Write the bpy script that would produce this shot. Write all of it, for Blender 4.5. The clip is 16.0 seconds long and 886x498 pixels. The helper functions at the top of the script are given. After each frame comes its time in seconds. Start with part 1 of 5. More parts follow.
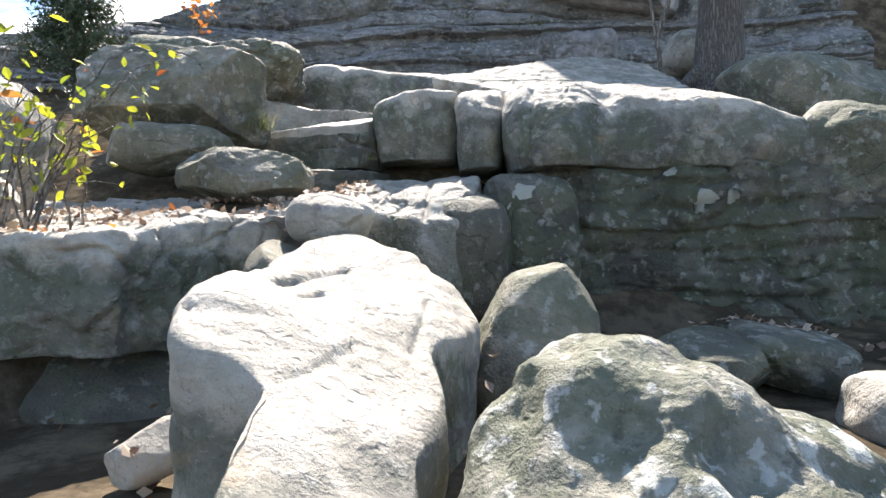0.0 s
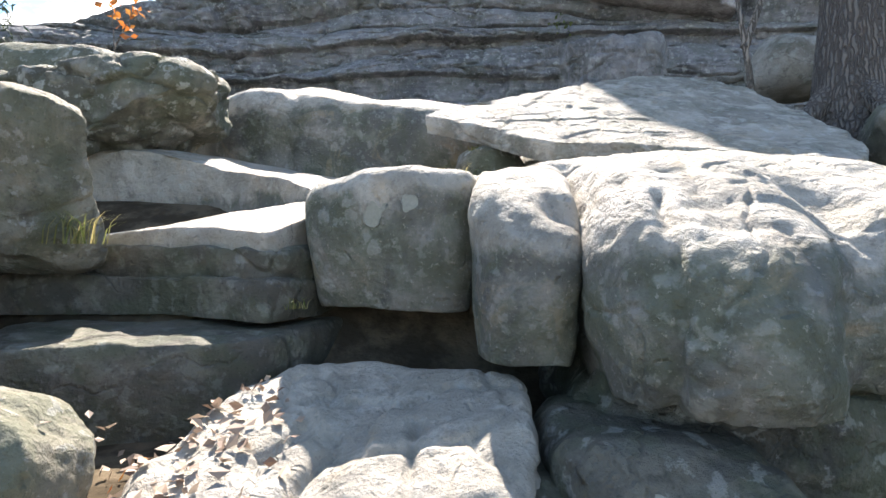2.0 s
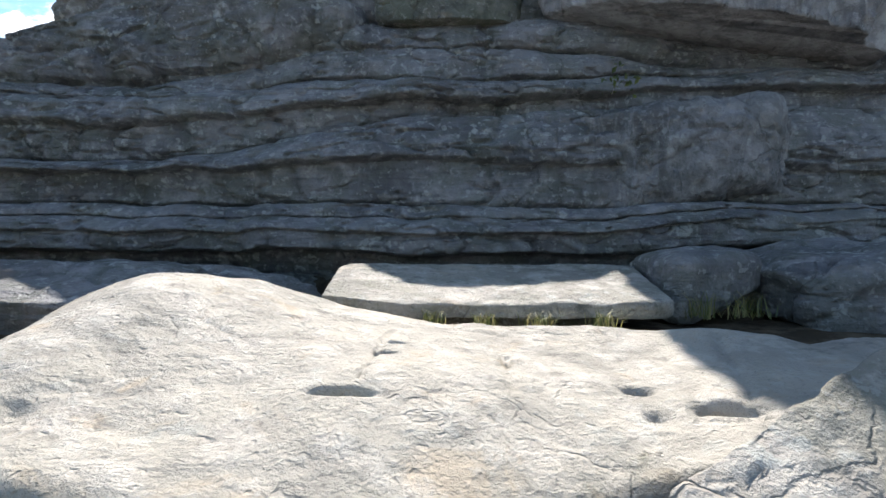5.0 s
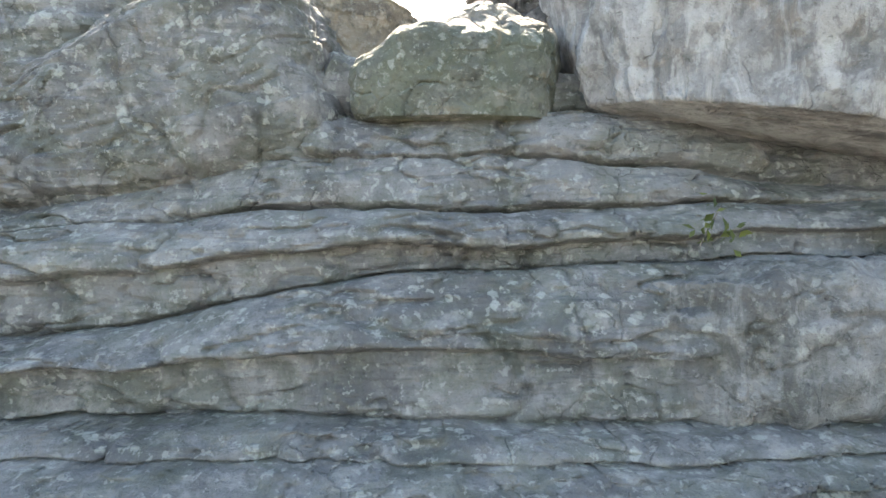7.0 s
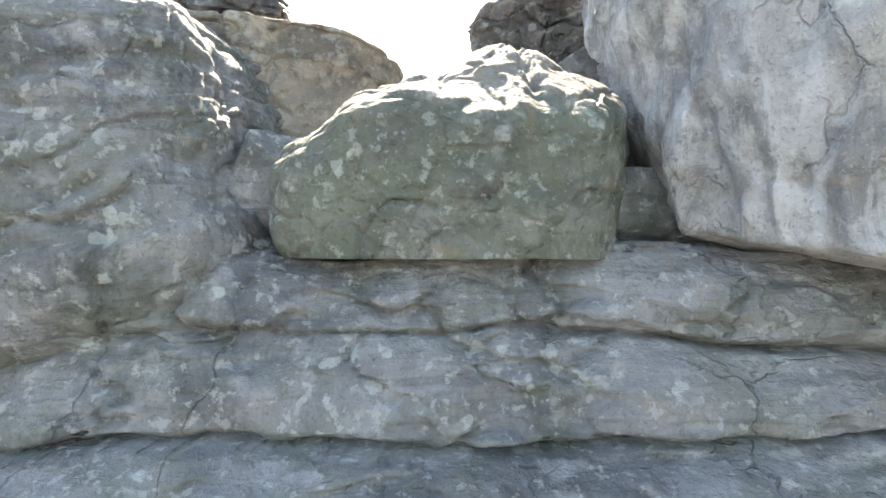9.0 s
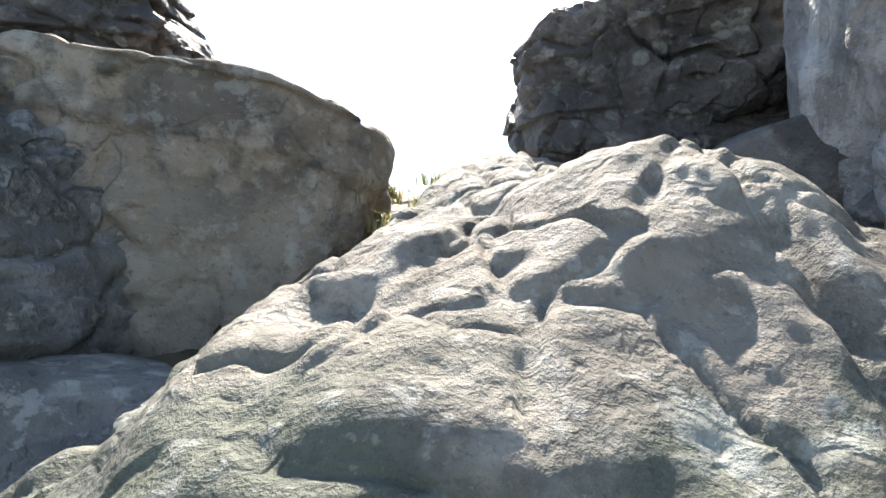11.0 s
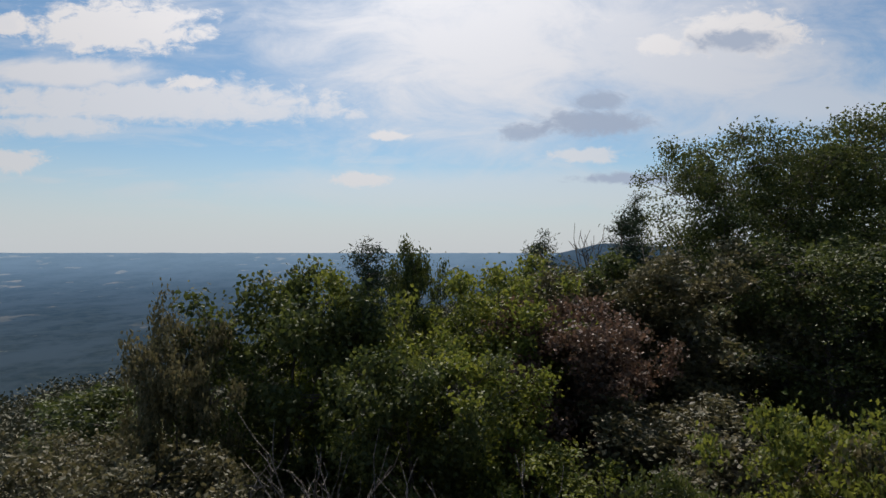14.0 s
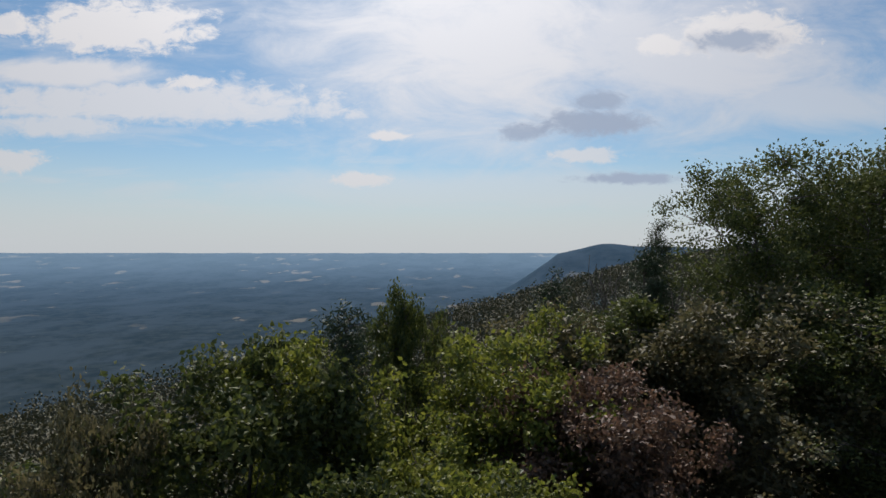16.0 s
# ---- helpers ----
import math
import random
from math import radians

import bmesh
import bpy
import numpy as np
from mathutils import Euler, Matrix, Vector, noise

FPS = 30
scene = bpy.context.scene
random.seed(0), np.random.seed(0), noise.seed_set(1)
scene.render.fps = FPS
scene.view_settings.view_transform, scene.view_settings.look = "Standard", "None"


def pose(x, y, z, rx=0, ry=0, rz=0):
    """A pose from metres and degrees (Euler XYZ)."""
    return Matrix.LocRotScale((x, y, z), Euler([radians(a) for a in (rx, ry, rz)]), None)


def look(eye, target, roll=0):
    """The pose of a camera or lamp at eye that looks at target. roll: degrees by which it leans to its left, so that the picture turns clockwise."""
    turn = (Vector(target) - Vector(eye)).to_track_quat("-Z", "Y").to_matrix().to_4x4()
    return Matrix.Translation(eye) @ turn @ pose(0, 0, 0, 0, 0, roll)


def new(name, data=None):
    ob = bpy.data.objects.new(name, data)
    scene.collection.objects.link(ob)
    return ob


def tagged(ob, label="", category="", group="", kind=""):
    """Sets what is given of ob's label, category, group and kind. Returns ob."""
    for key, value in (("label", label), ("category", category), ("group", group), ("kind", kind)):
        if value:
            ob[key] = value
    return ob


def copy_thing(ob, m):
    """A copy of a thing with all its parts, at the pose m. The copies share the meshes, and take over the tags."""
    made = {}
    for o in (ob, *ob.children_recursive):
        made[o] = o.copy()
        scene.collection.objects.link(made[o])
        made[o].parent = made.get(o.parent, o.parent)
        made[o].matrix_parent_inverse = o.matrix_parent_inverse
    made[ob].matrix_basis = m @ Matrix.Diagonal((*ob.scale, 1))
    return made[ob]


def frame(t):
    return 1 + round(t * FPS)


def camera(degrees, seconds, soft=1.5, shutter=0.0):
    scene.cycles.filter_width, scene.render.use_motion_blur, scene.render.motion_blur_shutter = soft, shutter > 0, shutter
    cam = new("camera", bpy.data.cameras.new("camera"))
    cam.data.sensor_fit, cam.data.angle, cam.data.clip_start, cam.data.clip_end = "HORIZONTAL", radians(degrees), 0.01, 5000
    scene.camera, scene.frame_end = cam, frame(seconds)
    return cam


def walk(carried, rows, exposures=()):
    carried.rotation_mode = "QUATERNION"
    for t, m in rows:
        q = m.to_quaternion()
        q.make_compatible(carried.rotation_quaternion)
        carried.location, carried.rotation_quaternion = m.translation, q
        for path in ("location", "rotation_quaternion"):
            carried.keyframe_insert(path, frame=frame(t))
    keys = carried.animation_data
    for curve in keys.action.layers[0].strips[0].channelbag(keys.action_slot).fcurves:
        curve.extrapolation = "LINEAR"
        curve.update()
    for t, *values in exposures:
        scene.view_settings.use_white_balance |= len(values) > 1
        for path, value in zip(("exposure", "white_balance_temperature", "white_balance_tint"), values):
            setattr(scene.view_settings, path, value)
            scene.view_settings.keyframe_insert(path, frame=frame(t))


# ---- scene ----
cam = camera(74.0, 16.0)
PATH = [  # seconds, x, y, z: the camera flies level, straight ahead and up
    (0.0, 0.000, 0.000, 3.000),
    (0.5, 0.038, 0.827, 3.301),
    (1.0, 0.058, 1.654, 3.616),
    (1.5, 0.035, 2.479, 3.947),
    (2.0, 0.001, 3.299, 4.301),
    (2.5, -0.018, 4.116, 4.635),
    (3.0, 0.014, 4.929, 4.987),
    (3.5, 0.070, 5.681, 5.390),
    (4.0, 0.100, 6.360, 5.839),
    (4.5, 0.094, 6.978, 6.266),
    (5.0, 0.089, 7.630, 6.682),
    (5.5, 0.110, 8.289, 7.150),
    (6.0, 0.100, 8.943, 7.691),
    (6.5, 0.076, 9.597, 8.235),
    (7.0, 0.054, 10.250, 8.720),
    (7.5, 0.052, 10.902, 9.075),
    (8.0, 0.079, 11.579, 9.433),
    (8.5, 0.111, 12.278, 9.815),
    (9.0, 0.128, 12.973, 10.181),
    (9.5, 0.126, 13.668, 10.520),
    (10.0, 0.100, 14.359, 10.824),
    (10.5, 0.042, 15.022, 11.084),
    (11.0, -0.010, 15.674, 11.357),
    (11.5, -0.057, 16.361, 11.632),
    (12.0, -0.086, 17.098, 11.898),
    (12.5, -0.132, 17.813, 12.263),
    (13.0, -0.157, 18.499, 12.587),
    (13.5, -0.147, 19.162, 12.908),
    (14.0, -0.132, 19.819, 13.259),
    (14.5, -0.125, 20.461, 13.577),
    (15.0, -0.106, 21.124, 13.885),
    (15.5, -0.079, 21.781, 14.176),
    (16.0, -0.046, 22.469, 14.484),
]
EXPOSURES = [  # seconds, stops, kelvin, tint
    (0.0, 1.92, 6900, 15), (1.0, 1.62, 6750, 14), (1.5, 1.95, 6950, 15), (2.0, 2.02, 7000, 15), (2.5, 2.02, 7000, 16), (3.0, 1.28, 6800, 12), (3.5, 0.82, 6600, 12), (4.0, 1.2, 6600, 12), (4.5, 1.3, 6550, 12), (5.2, 1.28, 6550, 12),
    (7.3, 3.1, 8200, 10), (8.2, 3.1, 8200, 10), (10.3, 2.6, 7150, 13), (11.0, 1.95, 7000, 11), (11.5, 1.12, 7050, 12), (12.0, 0.6, 7150, 15), (12.5, 0.02, 7150, 14), (13.0, -0.2, 6900, 14), (16.0, -0.2, 6800, 14)]
walk(cam, [(t, pose(x, y, z, 90, 0, 0)) for t, x, y, z in PATH], EXPOSURES)

# ---- world, sun, exposure ----
SUN_EL, SUN_AZ = 49.5, -4.0     # degrees; azimuth from straight ahead, positive to the right
world = bpy.data.worlds.new("sky")
scene.world = world
world.use_nodes = True


class Nodes:
    """Short hand for a node tree."""

    def __init__(self, tree):
        self.t = tree
        self.t.nodes.clear()

    def n(self, kind, ins=None, operation="", feature=""):
        node = self.t.nodes.new("ShaderNode" + kind)
        if operation:
            node.operation = operation
        if feature:
            node.feature = feature
        for key, value in (ins or {}).items():
            sock = node.inputs[key]
            if isinstance(value, bpy.types.NodeSocket):
                self.t.links.new(value, sock)
            else:
                sock.default_value = value
        return node

    def math(self, op, a, b=0.0, c=0.0, clamp=False):
        node = self.n("Math", {0: a, 1: b, 2: c}, operation=op)
        node.use_clamp = clamp
        return node.outputs[0]

    def mix(self, f, a, b, blend="MIX"):
        node = self.n("Mix")
        node.data_type, node.blend_type = "RGBA", blend
        for key, value in ((0, f), (6, a), (7, b)):
            if isinstance(value, bpy.types.NodeSocket):
                self.t.links.new(value, node.inputs[key])
            else:
                node.inputs[key].default_value = value
        return node.outputs[2]

    def ramp(self, f, lo, hi):
        node = self.n("MapRange", {0: f, 1: min(lo, hi), 2: max(lo, hi), 3: 0.0 if lo < hi else 1.0, 4: 1.0 if lo < hi else 0.0})
        node.interpolation_type = "SMOOTHSTEP"
        return node.outputs[0]

    def noise(self, vec, scale, detail=4.0, rough=0.55, warp=0.0):
        return self.n("TexNoise", {"Vector": vec, "Scale": scale, "Detail": detail, "Roughness": rough, "Distortion": warp}).outputs[0]

    def stretch(self, vec, x, y, z):
        return self.n("VectorMath", {0: vec, 1: (x, y, z)}, operation="MULTIPLY").outputs[0]


def rgb(r, g, b):
    return (r, g, b, 1.0)


def build_sky():
    k = Nodes(world.node_tree)
    node = k.n("TexSky")
    node.sky_type, node.sun_disc, node.sun_elevation, node.sun_rotation = "NISHITA", False, radians(SUN_EL), radians(SUN_AZ)
    node.altitude, node.air_density, node.dust_density, node.ozone_density = 600.0, 1.0, 1.2, 1.2
    sky = node.outputs[0]
    way = k.n("TexCoord").outputs["Generated"]
    sep = k.n("SeparateXYZ", {0: way})
    x, y, z = sep.outputs
    zc = k.math("MAXIMUM", z, 0.0)
    # thin high cloud on a flat layer overhead, denser towards the horizon
    den = k.math("ADD", zc, 0.10)
    plane = k.n("CombineXYZ", {0: k.math("DIVIDE", x, den), 1: k.math("DIVIDE", y, den), 2: 0.0}).outputs[0]
    ahead = k.math("MAXIMUM", y, 0.08)
    u, v = k.math("DIVIDE", x, ahead), k.math("DIVIDE", z, ahead)
    chart = k.n("CombineXYZ", {0: u, 1: v, 2: 0.0}).outputs[0]
    front = k.ramp(y, 0.25, 0.5)
    thin = k.noise(k.stretch(plane, 0.45, 1.2, 1), 0.8, 6.0, 0.6, 0.8)
    wisp = k.noise(k.stretch(chart, 1.0, 4.5, 1), 3.0, 6.0, 0.62, 0.5)
    veil = k.math("MULTIPLY", k.ramp(k.math("ADD", k.math("MULTIPLY", thin, 0.4), k.math("MULTIPLY", wisp, 0.6)), 0.47, 0.63), 0.42)
    ragged = k.noise(k.stretch(chart, 1.0, 1.7, 1.0), 24.0, 8.0, 0.66, 0.4)
    soft = k.noise(k.stretch(chart, 1.0, 2.4, 1.0), 5.0, 8.0, 0.66, 0.5)

    def bank(cu, cv, w, h, edge, amount):
        """Cover of one cloud: an ellipse on the chart with an uneven rim."""
        du = k.math("DIVIDE", k.math("SUBTRACT", u, cu), w)
        dv = k.math("DIVIDE", k.math("SUBTRACT", v, cv), h)
        r = k.math("SQRT", k.math("ADD", k.math("MULTIPLY", du, du), k.math("MULTIPLY", dv, dv)))
        r = k.math("ADD", r, k.math("MULTIPLY", k.math("SUBTRACT", ragged if edge < 0.5 else soft, 0.5), 2.4))
        return k.math("MULTIPLY", k.math("MULTIPLY", k.ramp(r, 1.0 + edge, 1.0 - edge), amount), front)

    glow = k.math("POWER", k.math("MAXIMUM", k.n("VectorMath", {0: way, 1: (
        math.sin(radians(SUN_AZ)) * math.cos(radians(SUN_EL)), math.cos(radians(SUN_AZ)) * math.cos(radians(SUN_EL)), math.sin(radians(SUN_EL)))},
        operation="DOT_PRODUCT").outputs["Value"], 0.0), 6.0)
    lit = k.n("VectorMath", {0: rgb(9.5, 9.8, 10.2)[:3]}, operation="SCALE")
    k.t.links.new(k.math("ADD", k.math("MULTIPLY", glow, 0.9), 0.72), lit.inputs["Scale"])
    bright = lit.outputs[0]
    low = k.ramp(z, 0.22, 0.0)
    cover = k.math("MAXIMUM", veil, k.math("MULTIPLY", low, 0.3))
    for spot in ((0.06, 0.36, 0.30, 0.17, 0.8, 0.85), (0.36, 0.34, 0.34, 0.13, 0.8, 0.75), (-0.52, 0.25, 0.34, 0.035, 0.48, 0.8), (-0.66, 0.30, 0.16, 0.022, 0.5, 0.85), (-0.40, 0.235, 0.26, 0.018, 0.48, 0.75), (-0.66, 0.21, 0.12, 0.02, 0.48, 0.75), (0.62, 0.25, 0.2, 0.05, 0.7, 0.6), (0.1, 0.10, 0.6, 0.035, 0.7, 0.5)):
        cover = k.math("MAXIMUM", cover, bank(*spot))
    col = k.mix(cover, k.n("VectorMath", {0: sky, 1: (0.66, 0.93, 1.06)}, operation="MULTIPLY").outputs[0], bright)
    col = k.mix(k.math("MULTIPLY", k.ramp(z, 0.16, 0.0), 0.85), col, rgb(6.4, 7.1, 7.7))
    for spot in ((-0.56, 0.378, 0.15, 0.042, 0.3, 0.95), (-0.74, 0.38, 0.03, 0.02, 0.3, 0.9), (-0.43, 0.283, 0.045, 0.011, 0.3, 0.9), (-0.09, 0.192, 0.035, 0.008, 0.3, 0.9),
                 (-0.73, 0.15, 0.05, 0.018, 0.3, 0.8), (-0.14, 0.118, 0.05, 0.011, 0.3, 0.8), (0.375, 0.345, 0.04, 0.018, 0.3, 0.9), (0.51, 0.37, 0.10, 0.035, 0.3, 0.95), (0.25, 0.16, 0.06, 0.012, 0.3, 0.7)):
        col = k.mix(bank(*spot), col, bright)
    for spot in ((0.26, 0.215, 0.085, 0.022, 0.46, 0.92), (0.265, 0.25, 0.04, 0.016, 0.48, 0.8), (0.135, 0.197, 0.035, 0.014, 0.48, 0.8), (0.50, 0.355, 0.065, 0.018, 0.48, 0.9), (0.32, 0.12, 0.085, 0.009, 0.45, 0.9)):
        col = k.mix(bank(*spot), col, rgb(4.0, 5.0, 6.6))
    bg = k.n("Background", {"Color": col, "Strength": 0.095})
    out = k.n("OutputWorld", {"Surface": bg.outputs[0]})


build_sky()
sun = new("sun", bpy.data.lights.new("sun", "SUN"))
sun.data.energy, sun.data.angle, sun.data.color = 5.0, radians(0.6), (1.0, 0.965, 0.91)
ca, sa = math.cos(radians(SUN_EL)), math.sin(radians(SUN_EL))
sun.matrix_world = look((60 * math.sin(radians(SUN_AZ)) * ca, 60 * math.cos(radians(SUN_AZ)) * ca, 60 * sa), (0, 0, 0))

# ---- materials ----


def stone(name, base, dark, pale, moss=0.0, lichen=0.3, streak=0.0, bedding=0.12, rough=0.85, bump=0.8, crust=0.4, cracks=0.22, under=None):
    """Weathered sandstone: broad stains, dark and pale crusts, lichen, grit, fine cracks; optional moss film, bedding
    lines and wash streaks; under: darker colours (base, dark, pale, moss) with shade painted in, below the height at
    the end."""
    m = bpy.data.materials.new(name)
    m.use_nodes = True
    k = Nodes(m.node_tree)
    p = k.n("NewGeometry").outputs["Position"]
    wide = k.noise(p, 0.8, 6.0, 0.62, 0.8)
    mid = k.noise(p, 3.7, 7.0, 0.6)
    small = k.noise(p, 11.0, 6.0, 0.62)
    fine = k.noise(p, 42.0, 4.0, 0.65)
    grit = k.noise(p, 170.0, 3.0, 0.7)
    bed = k.noise(k.stretch(p, 0.8, 0.8, 9.0), 1.7, 6.0, 0.6, 0.2)
    col = k.mix(k.ramp(wide, 0.38, 0.64), rgb(*base), rgb(*dark))
    col = k.mix(k.math("MULTIPLY", k.ramp(mid, 0.5, 0.62), 0.6), col, rgb(*pale))
    # below the level, darker colours paint in shade along with moss
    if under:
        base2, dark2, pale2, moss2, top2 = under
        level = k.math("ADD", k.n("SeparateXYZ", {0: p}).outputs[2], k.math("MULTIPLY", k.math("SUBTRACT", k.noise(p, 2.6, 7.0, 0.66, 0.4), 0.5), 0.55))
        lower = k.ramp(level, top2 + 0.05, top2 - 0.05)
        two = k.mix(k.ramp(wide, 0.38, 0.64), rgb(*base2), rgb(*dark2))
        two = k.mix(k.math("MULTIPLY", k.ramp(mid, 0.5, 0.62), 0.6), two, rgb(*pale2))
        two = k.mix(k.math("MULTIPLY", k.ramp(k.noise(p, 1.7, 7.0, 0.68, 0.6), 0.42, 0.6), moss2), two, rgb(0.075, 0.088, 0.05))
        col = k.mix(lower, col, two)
    col = k.mix(k.math("MULTIPLY", k.ramp(bed, 0.52, 0.66), bedding), col, rgb(dark[0] * 0.7, dark[1] * 0.7, dark[2] * 0.7))
    rust = k.ramp(k.noise(p, 2.1, 6.0, 0.65, 1.0), 0.56, 0.7)
    col = k.mix(k.math("MULTIPLY", rust, 0.4), col, rgb(base[0] * 1.0, base[1] * 0.8, base[2] * 0.58))
    if streak:
        wash = k.noise(k.stretch(p, 3.2, 3.2, 0.5), 1.0, 8.0, 0.66, 1.2)
        col = k.mix(k.math("MULTIPLY", k.ramp(wash, 0.5, 0.6), streak), col, rgb(0.44, 0.42, 0.41))
        col = k.mix(k.math("MULTIPLY", k.ramp(wash, 0.46, 0.37), streak * 0.8), col, rgb(dark[0] * 0.6, dark[1] * 0.6, dark[2] * 0.65))
    black = k.math("MULTIPLY", k.ramp(k.noise(p, 6.5, 8.0, 0.72), 0.50, 0.66), k.ramp(k.noise(p, 1.3, 4.0), 0.42, 0.58))
    col = k.mix(k.math("MULTIPLY", black, crust), col, rgb(0.055, 0.055, 0.05))
    if moss:
        film = k.math("MULTIPLY", k.ramp(k.noise(p, 1.7, 7.0, 0.68, 0.6), 0.42, 0.6), moss)
        col = k.mix(film, col, rgb(0.075, 0.088, 0.05))
    cells = k.n("TexVoronoi", {"Vector": k.n("VectorMath", {0: p, 1: k.n("VectorMath", {0: k.n("TexNoise", {"Vector": p, "Scale": 7.0, "Detail": 4.0}).outputs[1], 1: (0.22, 0.22, 0.22)}, operation="MULTIPLY").outputs[0]},
                                               operation="ADD").outputs[0], "Scale": 6.0}, feature="F1").outputs["Distance"]
    patch = k.math("MULTIPLY", k.ramp(cells, 0.36, 0.26), k.ramp(k.noise(p, 1.5, 3.0), 0.5, 0.58))
    patch = k.math("MULTIPLY", patch, k.ramp(small, 0.36, 0.5))
    col = k.mix(k.math("MULTIPLY", patch, lichen), col, rgb(0.40, 0.41, 0.37))
    specks = k.ramp(small, 0.57, 0.63)
    col = k.mix(k.math("MULTIPLY", specks, lichen * 0.75), col, rgb(0.40, 0.40, 0.37))
    pin = k.ramp(fine, 0.60, 0.68)
    col = k.mix(k.math("MULTIPLY", pin, 0.3), col, rgb(pale[0] * 1.1, pale[1] * 1.1, pale[2] * 1.1))
    col = k.mix(k.math("MULTIPLY", k.ramp(fine, 0.42, 0.32), 0.45), col, rgb(dark[0] * 0.5, dark[1] * 0.5, dark[2] * 0.5))
    warp = k.n("VectorMath", {0: p, 1: k.n("VectorMath", {0: k.n("TexNoise", {"Vector": p, "Scale": 2.2, "Detail": 6.0}).outputs[1], 1: (0.7, 0.7, 0.7)}, operation="MULTIPLY").outputs[0]}, operation="ADD").outputs[0]
    edge = k.n("TexVoronoi", {"Vector": warp, "Scale": 0.9}, feature="DISTANCE_TO_EDGE").outputs["Distance"]
    crack = k.math("MULTIPLY", k.ramp(edge, 0.016, 0.0), k.ramp(k.noise(p, 0.9, 3.0), 0.48, 0.6))
    col = k.mix(k.math("MULTIPLY", crack, cracks), col, rgb(0.03, 0.028, 0.025))
    h = k.math("ADD", k.math("MULTIPLY", mid, 0.6), k.math("MULTIPLY", small, 0.38))
    h = k.math("ADD", h, k.math("MULTIPLY", fine, 0.16))
    h = k.math("ADD", h, k.math("MULTIPLY", grit, 0.04))
    h = k.math("ADD", h, k.math("MULTIPLY", bed, bedding * 0.7))
    pits = k.ramp(k.n("TexVoronoi", {"Vector": warp, "Scale": 9.0}, feature="F1").outputs["Distance"], 0.0, 0.28)
    h = k.math("ADD", h, k.math("MULTIPLY", pits, 0.16))
    h = k.math("SUBTRACT", h, k.math("MULTIPLY", crack, cracks * 0.8))
    bp = k.n("Bump", {"Height": h, "Strength": bump, "Distance": 0.10})
    b = k.n("BsdfPrincipled", {"Base Color": col, "Roughness": k.math("ADD", k.math("MULTIPLY", fine, 0.3), rough - 0.2), "Normal": bp.outputs[0]})
    b.inputs["Specular IOR Level"].default_value = 0.3
    k.n("OutputMaterial", {0: b.outputs[0]})
    return m


def plain(name, a, b, scale=20.0, rough=0.7, vary=0.5, glow=0.0, sheer=0.0):
    """Two-tone material whose pieces differ by island; sheer: light that passes a leaf."""
    m = bpy.data.materials.new(name)
    m.use_nodes = True
    k = Nodes(m.node_tree)
    g = k.n("NewGeometry")
    isl = g.outputs["Random Per Island"]
    tone = k.math("ADD", k.math("MULTIPLY", isl, vary), k.math("MULTIPLY", k.noise(g.outputs["Position"], scale, 4.0), 1.0 - vary))
    col = k.mix(tone, rgb(*a), rgb(*b))
    s = k.n("BsdfPrincipled", {"Base Color": col, "Roughness": rough})
    surf = s.outputs[0]
    if sheer:
        tr = k.n("BsdfTranslucent", {"Color": col})
        surf = k.n("MixShader", {0: sheer, 1: surf, 2: tr.outputs[0]}).outputs[0]
    k.n("OutputMaterial", {0: surf})
    return m


def bark(name, a, b):
    m = bpy.data.materials.new(name)
    m.use_nodes = True
    k = Nodes(m.node_tree)
    p = k.n("NewGeometry").outputs["Position"]
    v = k.n("TexVoronoi", {"Vector": k.stretch(k.n("VectorMath", {0: p, 1: k.n("VectorMath", {0: k.n("TexNoise", {"Vector": p, "Scale": 9.0}).outputs[1], 1: (0.05, 0.05, 0.3)}, operation="MULTIPLY").outputs[0]}, operation="ADD").outputs[0], 1, 1, 0.12), "Scale": 24.0}, feature="DISTANCE_TO_EDGE").outputs["Distance"]
    n = k.noise(k.stretch(p, 1, 1, 0.3), 14.0, 6.0, 0.65, 0.4)
    h = k.math("ADD", k.ramp(v, 0.0, 0.25), k.math("MULTIPLY", n, 0.7))
    col = k.mix(k.ramp(h, 0.4, 1.4), rgb(*b), rgb(*a))
    bp = k.n("Bump", {"Height": h, "Strength": 0.9, "Distance": 0.05})
    s = k.n("BsdfPrincipled", {"Base Color": col, "Roughness": 0.9, "Normal": bp.outputs[0]})
    k.n("OutputMaterial", {0: s.outputs[0]})
    return m


PALE = stone("pale_sandstone", (0.37, 0.335, 0.28), (0.255, 0.23, 0.195), (0.45, 0.415, 0.36), moss=0.08, lichen=0.2, bedding=0.1, crust=0.4, cracks=0.12, bump=0.7)
TAN = stone("tan_sandstone", (0.34, 0.31, 0.265), (0.20, 0.185, 0.155), (0.44, 0.41, 0.355), moss=0.3, lichen=0.45, crust=0.6, bump=0.9)
MOSSY = stone("mossy_sandstone", (0.20, 0.18, 0.135), (0.092, 0.087, 0.068), (0.28, 0.255, 0.205), moss=0.6, lichen=0.5, crust=0.6, bump=0.9)
STREAKED = stone("streaked_cliff_sandstone", (0.21, 0.20, 0.195), (0.11, 0.105, 0.10), (0.30, 0.285, 0.27), moss=0.15, lichen=0.35, streak=0.22, crust=0.6, bump=1.0)
GREY = stone("grey_cliff_sandstone", (0.20, 0.193, 0.19), (0.098, 0.096, 0.097), (0.29, 0.28, 0.27), moss=0.35, lichen=0.55, streak=0.1, bedding=0.45, crust=0.6, bump=1.0)
